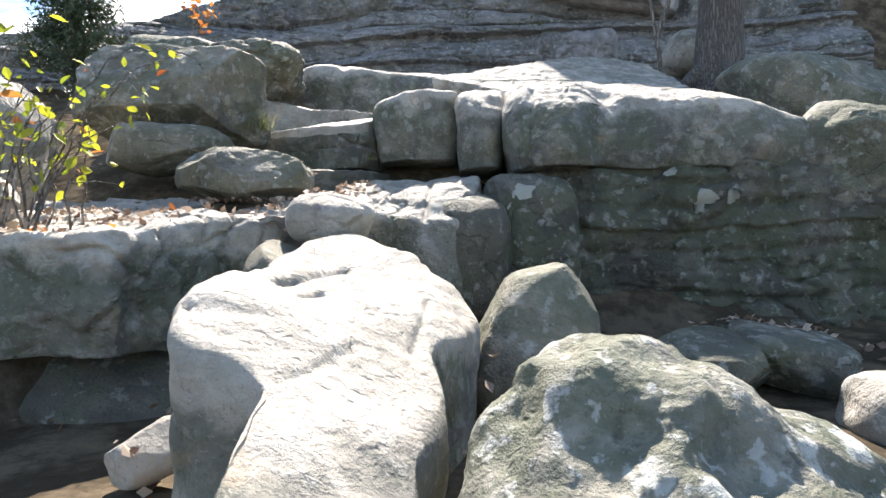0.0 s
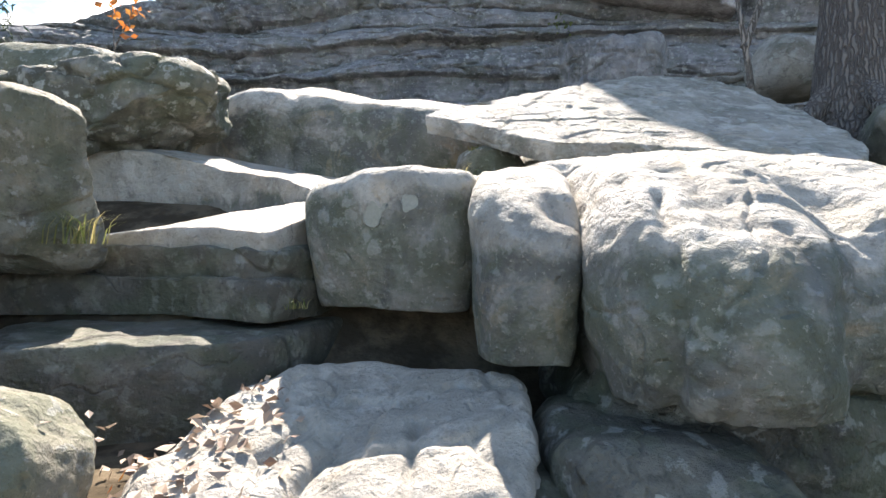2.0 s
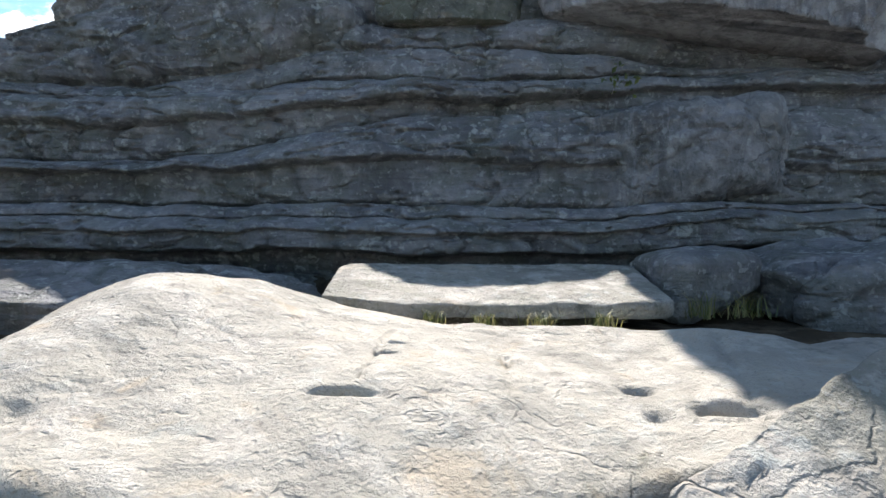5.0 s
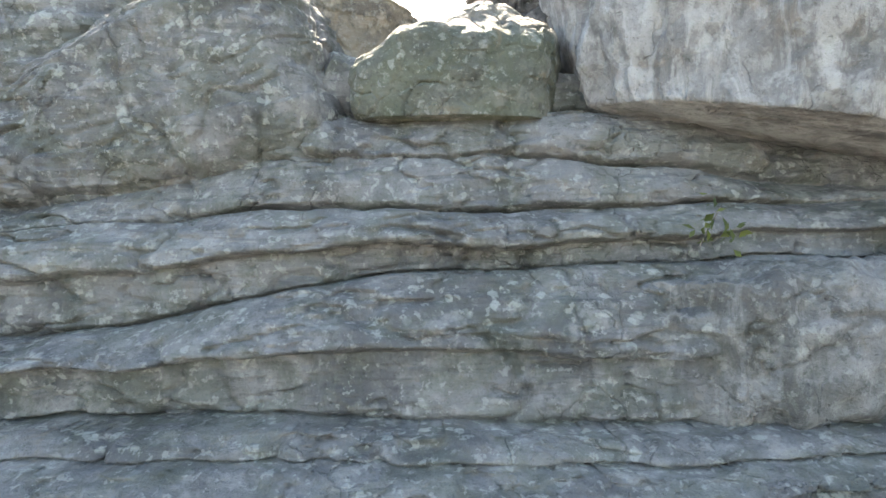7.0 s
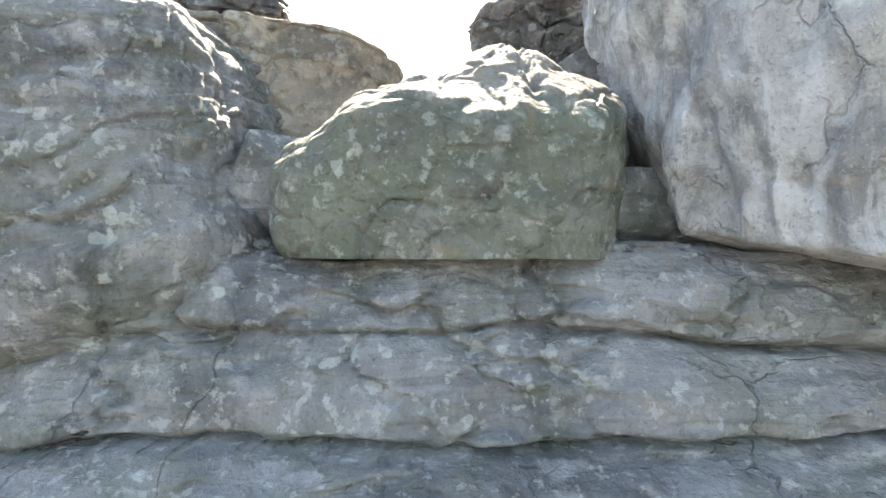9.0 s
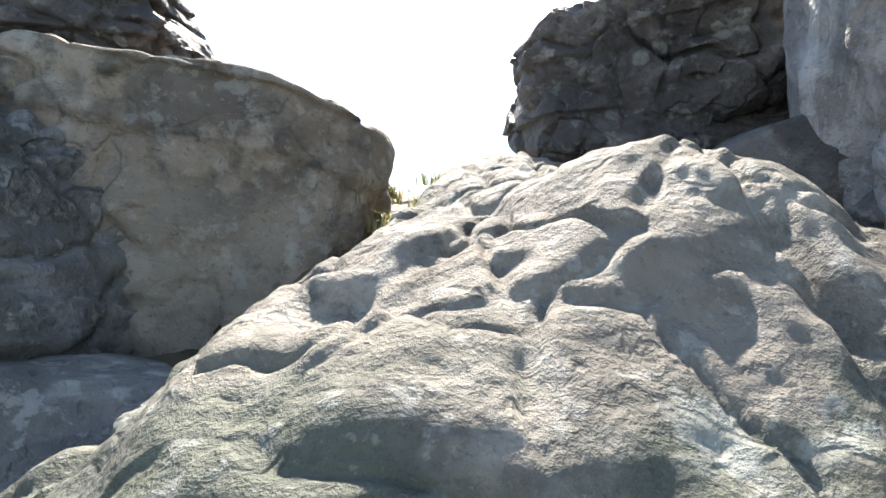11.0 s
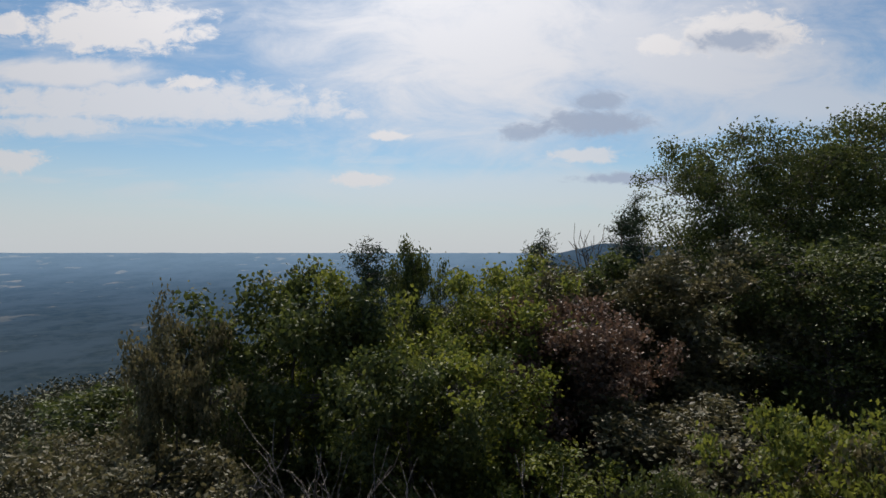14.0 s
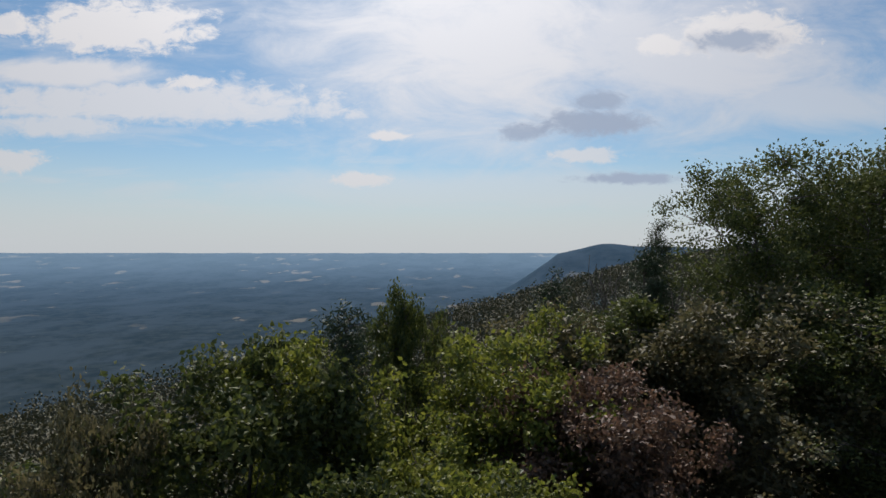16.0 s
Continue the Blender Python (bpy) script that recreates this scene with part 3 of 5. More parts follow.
def tree(name, base, height, radius, leaf, material, label, seed, limbs=20, sprays=9, per=110, crown_low=0.3, trunk_r=0.09, group="trees on the slope"):
    """A broadleaf tree: a tapered trunk, limbs of uneven reach, branches on them and a loose spray of leaves at each branch's end."""
    rng = np.random.RandomState(seed)
    root = new(name)
    root.location = base
    tagged(root, label, "tree", group)
    bend = lambda q: np.array((0.10 * np.sin(3 * q + seed) * radius * q, 0.10 * np.cos(4 * q + seed) * radius * q, q * height * 0.88))
    line = [bend(q) for q in np.linspace(0, 1, 10)]
    line[0] = line[0] - np.array((0, 0, 0.3))
    wood = [tube(line, np.linspace(trunk_r * 1.25, trunk_r * 0.15, 10), 8)]
    ends = []
    for i in range(limbs):
        q = crown_low * 0.75 + (1 - crown_low * 0.75) * (i + rng.rand()) / limbs
        a = bend(min(q, 0.97))
        g = i * 2.4 + rng.normal() * 0.3
        girth = np.sin(np.pi * np.clip((q - crown_low * 0.5) / (1.12 - crown_low * 0.5), 0.08, 1)) ** 0.6
        ln = radius * girth * rng.uniform(0.65, 1.2)
        rise = rng.uniform(0.25, 0.7) + 0.5 * q
        tip = a + np.array((math.cos(g) * ln, math.sin(g) * ln, ln * rise))
        knee = a + (tip - a) * 0.5 + np.array((0, 0, -0.07 * ln)) + rng.normal(size=3) * 0.06 * ln
        wood.append(tube([a, knee, tip], [trunk_r * 0.45 * (1.1 - q), trunk_r * 0.26 * (1.2 - q), trunk_r * 0.06], 5))
        for _ in range(sprays):
            u = rng.uniform(0.35, 1.0)
            start = a + (knee - a) * u * 2 if u < 0.5 else knee + (tip - knee) * (u * 2 - 1)
            end = start + (rng.normal(size=3) * (0.30, 0.30, 0.22) + np.array((0, 0, 0.12))) * radius * 0.75
            wood.append(tube([start, (start + end) / 2 + rng.normal(size=3) * 0.03, end], [trunk_r * 0.12, trunk_r * 0.08, trunk_r * 0.03], 4))
            ends.append(end)
    ends = np.array(ends)
    fit = np.array((radius / np.percentile(np.hypot(ends[:, 0], ends[:, 1]), 92), 0, height / (ends[:, 2].max() + 0.05 * radius)))[[0, 0, 2]]
    v, f = joined(wood)
    mesh_ob("trunk", v * fit, f, BARK, root)
    ends = ends * fit
    many = rng.randint(int(per * 0.4), int(per * 1.6), len(ends))
    pts = np.repeat(ends, many, 0) + rng.normal(size=(many.sum(), 3)) * radius * np.array((0.095, 0.095, 0.075))
    v, f = leaves(pts, leaf, rng)
    mesh_ob("crown", v, f, material, root, smooth=False)
    return root


def pine(name, base, height, radius, label, seed, group="trees on the slope"):
    rng = np.random.RandomState(seed)
    root = new(name)
    root.location = base
    tagged(root, label, "tree", group)
    pieces = [tube([(0, 0, -0.3), (0.05, 0, height * 0.5), (0, 0.05, height)], [height * 0.018, height * 0.012, 0.01], 7)]
    tips = []
    for zc in np.linspace(height * 0.2, height * 0.98, 30):
        for _ in range(4):
            z = zc + rng.normal() * height * 0.025
            g = rng.rand() * 6.283
            ln = radius * max(0.05, 1.08 - z / height) ** 0.8 * rng.uniform(0.6, 1.15) + 0.12
            tip = np.array((math.cos(g) * ln, math.sin(g) * ln, z + ln * rng.uniform(0.05, 0.7)))
            pieces.append(tube([(0, 0, z), tip * (0.5, 0.5, 1) + (0, 0, -0.03), tip], [0.022, 0.014, 0.005], 4))
            for s in np.linspace(0.4, 1.0, 6):
                tips.append(np.array((tip[0] * s, tip[1] * s, z + (tip[2] - z) * s)))
    v, f = joined(pieces)
    mesh_ob("trunk", v, f, BARK, root)
    tips = np.repeat(np.array(tips), 16, 0)
    tips = tips + rng.normal(size=tips.shape) * (0.13, 0.13, 0.12)
    v, f = leaves(tips, 0.03, rng, long=5.0)
    mesh_ob("crown", v, f, NEEDLE, root, smooth=False)
    return root


def tuft(name, base, size, count, seed, label, material=None, lean=(0, 0)):
    """A grass tuft: bent tapering blades from one root."""
    rng = np.random.RandomState(seed)
    vs, fs = [], []
    for i in range(count):
        g, ln = rng.rand() * 6.283, size * rng.uniform(0.5, 1.25)
        out = np.array((math.cos(g), math.sin(g), 0)) * rng.uniform(0.2, 1.7)
        side = np.array((-math.sin(g), math.cos(g), 0)) * 0.0035 * (1 + size)
        root = np.array((rng.normal() * size * 0.22, rng.normal() * size * 0.22, -0.02))
        for s in (0.0, 0.4, 0.75, 1.0):
            mid = root + np.array((0, 0, ln * (s - 0.55 * s * s))) + (out * ln * 0.7 + np.array((*lean, 0)) * ln) * s * s
            vs += [mid - side * (1 - s * 0.95), mid + side * (1 - s * 0.95)]
        for j in range(3):
            a = i * 8 + j * 2
            fs.append((a, a + 1, a + 3, a + 2))
    ob = mesh_ob(name, np.array(vs), np.array(fs, np.int32), material or GRASS)
    ob.location = base
    return tagged(ob, label, "grass", "grass tufts")


def scatter_leaves(name, label, spots, size, seed, material, category="leaf litter"):
    """Dry leaves lying about; spots: (x, y, z, spread x, spread y, count)."""
    rng = np.random.RandomState(seed)
    c = np.concatenate([np.array((x, y, z)) + rng.normal(size=(m, 3)) * (sx, sy, 0.0) for x, y, z, sx, sy, m in spots])
    c[:, 2] = top_z(c[:, 0], c[:, 1], c[:, 2] + 0.16) + 0.012 + 0.012 * rng.rand(len(c))
    v, f = leaves(c, size, rng, flat=0.55, long=1.5)
    ob = mesh_ob(name, v, f, material, smooth=False)
    return tagged(ob, label, category, kind="stuff")

# ---- ground: one sheet from the gully floor over the cliff top to the valley's horizon ----
RIDGE = radians(21.0)


def ground_z(x, y):
    """Height of the ground sheet."""
    near = np.interp(y, [-30, 0, 4.2, 5.2, 6.6, 7.2, 7.9, 8.3, 8.6, 10.0, 12.0, 15.0, 16.6, 18.2, 20.3, 21.6, 24.0, 30.0, 44.0],
                     [0.6, 1.7, 2.05, 2.3, 3.6, 4.1, 4.3, 4.68, 4.72, 5.2, 6.0, 6.2, 8.5, 11.42, 11.45, 10.4, 7.0, 4.2, 1.5])
    left = np.clip((-x - 1.6) / 1.2, 0, 1) * np.clip((y - 2.6) / 1.0, 0, 1) * np.clip((7.5 - y) / 3.0, 0, 1)
    near = np.maximum(near, left * (3.12 + 0.1 * np.clip(-x - 2, 0, 6)))
    pad = np.clip((x + 2.4) / 0.3, 0, 1) * np.clip((-0.45 - x) / 0.3, 0, 1) * np.clip((y - 4.3) / 0.4, 0, 1) * np.clip((6.5 - y) / 0.4, 0, 1)
    near = np.maximum(near, pad * 3.36)
    cap = np.interp(x, [-16, -9, -6, -4, -3], [5.5, 6.6, 8.0, 10.5, 12.0])
    near = np.where(y > 12, np.minimum(near, np.maximum(cap, 6.0 - 0.25 * np.clip(y - 16, 0, 40))), near)
    u = -(x * np.cos(RIDGE) - (y - 26) * np.sin(RIDGE))
    hill = 5.0 - 0.20 * np.clip(u, 0, 76) - 0.75 * np.clip(u - 76, 0, 215) + 0.17 * np.clip(-u, 0, 90)
    hill = hill - 0.010 * np.clip(y - 60, 0, 900)
    far = np.hypot(x, y)
    plain_z = -170.0 + 150.0 * np.clip((far - 2600) / 2100, 0, 1) ** 1.6
    hill = np.maximum(hill, plain_z)
    # the long ridge beyond and its shoulders
    az = np.degrees(np.arctan2(x, y))
    crest = 25 * np.exp(-((az - 15.3) / 2.2) ** 2) + 18 * np.exp(-((az - 20.5) / 4.0) ** 2) - 36 * np.clip(12.5 - az, 0, 9) / 9
    hump = np.exp(-((far - 2300) / 420) ** 2) * np.clip((az - 5) / 6, 0, 1)
    hill = np.maximum(hill, plain_z * (1 - hump) + (crest + 6) * hump)
    mix = np.clip((y - 24) / 16, 0, 1)
    return near * (1 - mix) + hill * mix


def build_ground():
    g = np.linspace(-1, 1, 420)
    xs = np.sign(g) * (np.abs(g) * 24 + (np.abs(g) ** 7) * 4700)
    ys = np.concatenate([np.linspace(-30, 46, 260), 46 + (np.linspace(0, 1, 240)[1:] ** 3.2) * 4850])
    x, y = np.meshgrid(xs, ys, indexing="ij")
    x, y = x.ravel(), y.ravel()
    z = ground_z(x, y)
    pts = np.stack([x, y, z], 1)
    far = np.clip((np.hypot(x, y) - 40) / 500, 0, 1)
    z = z + 0.05 * fbm(pts, 1.3, 4, 3) + far * 5.0 * fbm(pts, 0.012, 4, 5)
    pts[:, 2] = z
    n, m = len(xs), len(ys)
    i, j = np.meshgrid(np.arange(n - 1), np.arange(m - 1), indexing="ij")
    q = (i * m + j).ravel()
    me = bpy.data.materials.new("ground_cover")
    me.use_nodes = True
    k = Nodes(me.node_tree)
    p = k.n("NewGeometry").outputs["Position"]
    sep = k.n("SeparateXYZ", {0: p})
    near_col = k.mix(k.ramp(k.noise(p, 3.0, 6.0, 0.65), 0.4, 0.65), rgb(0.05, 0.04, 0.028), rgb(0.12, 0.095, 0.065))
    # the woodland colours carry a painted blue tint of distant haze
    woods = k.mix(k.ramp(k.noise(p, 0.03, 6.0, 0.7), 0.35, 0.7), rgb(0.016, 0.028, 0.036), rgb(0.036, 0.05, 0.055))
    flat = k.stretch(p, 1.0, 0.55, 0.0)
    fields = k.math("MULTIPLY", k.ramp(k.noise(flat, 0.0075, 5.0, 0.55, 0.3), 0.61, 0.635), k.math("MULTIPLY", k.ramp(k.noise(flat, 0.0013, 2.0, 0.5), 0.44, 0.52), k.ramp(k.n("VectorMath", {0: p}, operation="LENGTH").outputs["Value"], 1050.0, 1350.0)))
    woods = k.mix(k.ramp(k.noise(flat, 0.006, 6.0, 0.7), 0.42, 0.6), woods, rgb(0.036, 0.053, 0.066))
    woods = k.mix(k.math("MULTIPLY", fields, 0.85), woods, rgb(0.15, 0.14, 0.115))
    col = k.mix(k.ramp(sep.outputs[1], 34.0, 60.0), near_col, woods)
    # blue air haze over the far plain, painted as emission that grows with distance
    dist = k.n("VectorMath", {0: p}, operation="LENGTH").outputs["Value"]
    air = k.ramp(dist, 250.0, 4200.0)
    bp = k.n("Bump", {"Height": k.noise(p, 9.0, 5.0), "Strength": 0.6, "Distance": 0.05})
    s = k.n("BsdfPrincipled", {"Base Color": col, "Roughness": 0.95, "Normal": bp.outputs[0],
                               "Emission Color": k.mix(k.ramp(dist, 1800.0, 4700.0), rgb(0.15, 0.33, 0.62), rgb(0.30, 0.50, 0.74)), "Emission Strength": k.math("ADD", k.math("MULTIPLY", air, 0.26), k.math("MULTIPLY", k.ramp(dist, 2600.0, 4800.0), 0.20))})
    s.inputs["Specular IOR Level"].default_value = 0.0
    k.n("OutputMaterial", {0: s.outputs[0]})
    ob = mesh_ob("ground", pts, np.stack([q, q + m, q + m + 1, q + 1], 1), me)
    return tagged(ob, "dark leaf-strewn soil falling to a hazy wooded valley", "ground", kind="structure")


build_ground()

# ---- cliff face of layered beds ----
ALONG = (-4.5, -3.0, -1.5, -0.5, 0.5, 1.5, 3.0, 5.0)
BEDS = [  # foot of the bed along the wall, face, lean back over its height, bulge
    ((5.2,), 14.95, 0.00, 0.00), ((6.64,), 14.50, 0.03, 0.02), ((6.86, 6.86, 6.85, 6.86, 6.86, 6.88, 6.95, 7.0), 14.42, 0.30, 0.00), ((7.06, 7.05, 7.04, 7.06, 7.08, 7.06, 7.1, 7.15), 14.75, 0.22, 0.02),
    ((7.24,), 15.28, 0.00, 0.00), ((7.66, 7.72, 7.78, 7.80, 7.80, 7.84, 7.76, 7.7), 15.08, 0.55, 0.00), ((7.86, 8.0, 8.30, 8.48, 8.52, 8.60, 8.65, 8.6), 15.84, 0.06, 0.00),
    ((8.36, 8.50, 8.70, 8.80, 8.72, 8.80, 8.88, 8.9), 15.70, 0.42, 0.06), ((8.86, 8.98, 9.10, 9.14, 9.08, 9.12, 9.2, 9.2), 16.16, 0.35, 0.04), ((9.12, 9.34, 9.66, 9.72, 9.68, 9.60, 9.52, 9.3), 16.42, 0.30, 0.08),
    ((10.5, 10.3, 10.2, 10.15, 10.17, 10.2, 10.1, 9.8), 17.0, 0.30, 0.05), ((11.2,), 17.4, 0.3, 0.1),
]


def build_cliff():
    n, m = 560, 420
    x, z = np.meshgrid(np.linspace(-12, 10.5, n), np.linspace(0, 1, m), indexing="ij")
    x, z = x.ravel(), z.ravel()
    z = 5.4 + z * (np.interp(x, [-12, -9, -7.5, -5.6, -4.5, 0], [7.9, 8.8, 9.35, 10.1, 10.55, 10.75]) - 5.4)
    none = x * 0
    zz = z - 0.09 * fbm(np.stack([x * 0.6, none, z * 0.5], 1), 1.0, 3, 5) - 0.06 * fbm(np.stack([x, none, z], 1), 1.6, 4, 8)
    y = np.full_like(x, 15.3)
    for i in range(len(BEDS) - 1):
        foot, face, back, bulge = BEDS[i]
        lo2, hi2 = (np.interp(x, ALONG, b[0] if len(b[0]) > 1 else b[0] * len(ALONG)) for b in BEDS[i:i + 2])
        t = np.clip((zz - lo2) / (hi2 - lo2), 0, 1)
        along = np.stack([x, none + i * 3.1, none], 1)
        joint = np.floor(x / 1.9 + 0.7 * i + 0.8 * value_noise(along * 0.8, 90 + i))
        wig = 0.12 * fbm(along, 0.6, 4, 21 + i) + 0.05 * np.sin(joint * 12.9 + i * 5)
        keep = np.clip(0.5 + 1.6 * fbm(along, 0.45, 2, 70 + i), 0, 1)
        yi = face + wig + back * t**1.6 - bulge * (0.5 + keep) * np.sin(np.pi * t) + 0.16 * (0.4 + keep) * np.exp(-(t / 0.07) ** 2)
        y = np.where(zz >= lo2, yi, y)
    thin = zz / 0.17 + 0.6 * fbm(np.stack([x, none, z], 1), 0.5, 3, 60)
    y = y + 0.022 * np.sin(np.floor(thin) * 7.7) * np.clip(fbm(np.stack([x, none + 5, z * 2], 1), 0.5, 3, 63) * 3 + 0.4, 0, 1)
    # the wall curves forward at both sides
    y = y - 0.021 * np.clip(-x - 2.5, 0, 9) ** 2 - 0.02 * np.clip(x - 4, 0, 9) ** 2
    w = np.stack([x, y, z], 1)
    y = y + 0.10 * fbm(w * np.array((0.8, 1, 1.7)), 0.9, 5, 40, 0.56) + 0.05 * fbm(w * np.array((0.8, 1, 3)), 3.6, 4, 44)
    y = y + 0.10 * np.exp(-(fbm(w * np.array((1, 1, 1.6)), 0.6, 4, 47) / 0.04) ** 2) + 0.07 * np.exp(-(fbm(w * np.array((1, 1, 1.4)), 1.3, 4, 48) / 0.04) ** 2)
    w = np.stack([x, y, z], 1)
    i, j = np.meshgrid(np.arange(n - 1), np.arange(m - 1), indexing="ij")
    q = (i * m + j).ravel()
    ob = mesh_ob("cliff", w, np.stack([q, q + m, q + m + 1, q + 1], 1), GREY)
    return tagged(ob, "shaded grey sandstone cliff with stepped horizontal beds", "cliff", kind="structure")


build_cliff()

# rock body behind the cliff face, up to the overlook
rock("bedrock", (-6.0, 19.8, 7.0), (5.2, 2.9, 2.4), k=6, n=26, lump=0.05, seed=3, material=GREY, label="massive grey bedrock behind the cliff face", category="bedrock", kind="structure")
rock("bedrock", (6.2, 19.8, 8.2), (5.0, 3.1, 2.7), k=6, n=26, lump=0.05, seed=4, material=GREY, label="massive grey bedrock behind the cliff face", category="bedrock", kind="structure")

# ---- gully floor: boulders round the start ----
SPOTTED = stone("lichen_spotted_sandstone", (0.25, 0.235, 0.19), (0.11, 0.108, 0.083), (0.37, 0.35, 0.295), moss=0.7, lichen=0.9, crust=0.9, bump=0.9)
# darker version of MOSSY, shade under lip and ledge painted into its colours
SHADY = stone("shaded_mossy_sandstone", (0.10, 0.094, 0.074), (0.043, 0.042, 0.035), (0.16, 0.15, 0.12), moss=0.6, lichen=0.35, crust=0.6, bump=0.9)
LICHEN = plain("pale_lichen_crust", (0.18, 0.185, 0.155), (0.31, 0.31, 0.265), 60.0, 0.9, 0.0)
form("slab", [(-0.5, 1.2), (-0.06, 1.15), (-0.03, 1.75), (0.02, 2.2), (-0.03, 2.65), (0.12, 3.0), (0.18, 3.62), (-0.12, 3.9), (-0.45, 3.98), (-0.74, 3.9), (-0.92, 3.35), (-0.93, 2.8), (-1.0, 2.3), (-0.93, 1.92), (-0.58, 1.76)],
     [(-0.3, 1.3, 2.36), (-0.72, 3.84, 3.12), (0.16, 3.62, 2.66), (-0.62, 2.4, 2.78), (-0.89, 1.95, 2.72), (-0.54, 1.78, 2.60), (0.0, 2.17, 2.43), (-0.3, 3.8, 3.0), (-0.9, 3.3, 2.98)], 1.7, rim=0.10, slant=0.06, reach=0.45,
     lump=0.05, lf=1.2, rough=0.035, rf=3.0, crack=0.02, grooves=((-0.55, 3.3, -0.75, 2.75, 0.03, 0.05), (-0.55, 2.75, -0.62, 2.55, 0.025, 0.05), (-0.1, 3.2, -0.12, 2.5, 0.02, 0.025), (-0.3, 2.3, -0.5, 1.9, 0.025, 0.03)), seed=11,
     material=shaded_below(2.42), label="long pale sunlit sandstone slab tilted between boulders", category="rock slab")
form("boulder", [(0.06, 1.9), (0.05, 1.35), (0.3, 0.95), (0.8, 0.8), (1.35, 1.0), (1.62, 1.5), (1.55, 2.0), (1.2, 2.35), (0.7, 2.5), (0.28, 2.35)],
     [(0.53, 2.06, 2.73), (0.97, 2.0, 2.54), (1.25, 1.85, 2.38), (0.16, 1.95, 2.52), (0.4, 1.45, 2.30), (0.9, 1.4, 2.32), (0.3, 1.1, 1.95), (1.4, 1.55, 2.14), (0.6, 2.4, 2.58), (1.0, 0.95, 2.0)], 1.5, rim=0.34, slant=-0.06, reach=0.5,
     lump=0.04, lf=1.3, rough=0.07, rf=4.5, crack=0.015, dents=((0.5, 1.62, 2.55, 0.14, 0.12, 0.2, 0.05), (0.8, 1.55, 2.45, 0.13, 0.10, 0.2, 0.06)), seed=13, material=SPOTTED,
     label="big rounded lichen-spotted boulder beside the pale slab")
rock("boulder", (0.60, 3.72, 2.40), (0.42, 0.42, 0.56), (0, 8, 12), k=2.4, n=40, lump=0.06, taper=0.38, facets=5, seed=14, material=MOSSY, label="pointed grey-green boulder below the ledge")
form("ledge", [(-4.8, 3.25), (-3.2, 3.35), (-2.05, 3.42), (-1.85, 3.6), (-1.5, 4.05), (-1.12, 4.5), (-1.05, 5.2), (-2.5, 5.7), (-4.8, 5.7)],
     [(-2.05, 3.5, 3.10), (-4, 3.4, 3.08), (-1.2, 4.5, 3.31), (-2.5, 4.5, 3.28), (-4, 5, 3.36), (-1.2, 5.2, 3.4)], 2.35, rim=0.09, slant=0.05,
     lump=0.05, lf=1.4, rough=0.07, rf=3.0, crack=0.03, chisel=(0.04, 0.4, 0.7), seed=15, material=shaded_below(2.95), label="flat-topped sandstone ledge with a dark rough front", category="ledge")
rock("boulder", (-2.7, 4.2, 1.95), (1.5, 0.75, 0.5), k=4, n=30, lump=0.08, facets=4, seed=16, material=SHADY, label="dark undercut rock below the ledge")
rock("boulder", (-1.05, 3.86, 2.62), (0.3, 0.42, 0.42), (0, 10, 20), k=3, n=30, lump=0.08, facets=5, seed=17, material=MOSSY, label="small dark rock wedged between ledge and slab")
rock("boulder", (-0.80, 4.30, 3.20), (0.33, 0.34, 0.20), (8, 6, 10), k=2.8, n=40, lump=0.1, facets=5, crack=0.02, seed=18, material=PALE, label="small pale rounded rock at the ledge corner")
rock("boulder", (-1.72, 5.15, 3.62), (0.58, 0.36, 0.26), (0, 3, -4), k=2.7, n=56, lump=0.07, lf=1.8, rough=0.04, rf=5, facets=5, seed=19, material=MOSSY, label="oval lichen-covered boulder lying on the ledge")
rock("boulder", (-2.75, 5.95, 4.0), (0.62, 0.4, 0.24), k=3, n=30, lump=0.08, facets=4, seed=20, material=MOSSY, label="low grey rock under the big block")
rock("boulder", (-2.92, 6.60, 4.66), (0.98, 0.66, 0.56), (0, 3, 6), k=4.2, n=60, lump=0.07, lf=1.2, rough=0.05, facets=6, crack=0.02, seed=21, material=MOSSY, label="big brown-grey sandstone block above the steps")
rock("boulder", (-3.35, 8.95, 5.55), (1.25, 0.75, 0.48), (0, -5, 5), k=3.6, n=60, lump=0.10, lf=1.3, rough=0.07, facets=7, crack=0.03, chisel=(0.06, 0.5, 1.3), seed=22, material=MOSSY, label="lichen-crusted boulder beside the whaleback rock")
rock("boulder", (-3.75, 4.35, 3.75), (0.75, 0.85, 0.78), (0, 5, 0), k=3, n=44, lump=0.1, facets=6, seed=23, material=TAN, label="pale upright boulder behind the yellow shrub")
rock("boulder", (-3.05, 3.85, 3.32), (0.22, 0.2, 0.2), (0, 20, 30), k=3, n=20, lump=0.1, facets=6, seed=24, material=TAN, label="small angular stone on the ledge")
rock("boulder", (-1.30, 2.62, 2.10), (0.18, 0.14, 0.11), (10, -20, 20), k=3, n=26, lump=0.14, facets=6, seed=25, material=TAN, label="small pale stone in the gap by the slab")
rock("boulder", (-1.22, 1.95, 1.86), (0.26, 0.2, 0.14), (0, 15, -20), k=2.6, n=26, lump=0.1, facets=5, seed=26, material=PALE, label="small half-buried pale stone")
rock("boulder", (1.80, 4.00, 2.20), (0.42, 0.38, 0.20), (12, -14, 20), k=4, n=30, lump=0.08, facets=6, seed=27, material=MOSSY, label="flat grey slab fragment at the wall foot")
rock("boulder", (2.45, 4.20, 2.22), (0.40, 0.40, 0.20), (5, 8, -8), k=5, n=30, lump=0.06, facets=5, seed=28, material=MOSSY, label="squarish grey block at the wall foot")
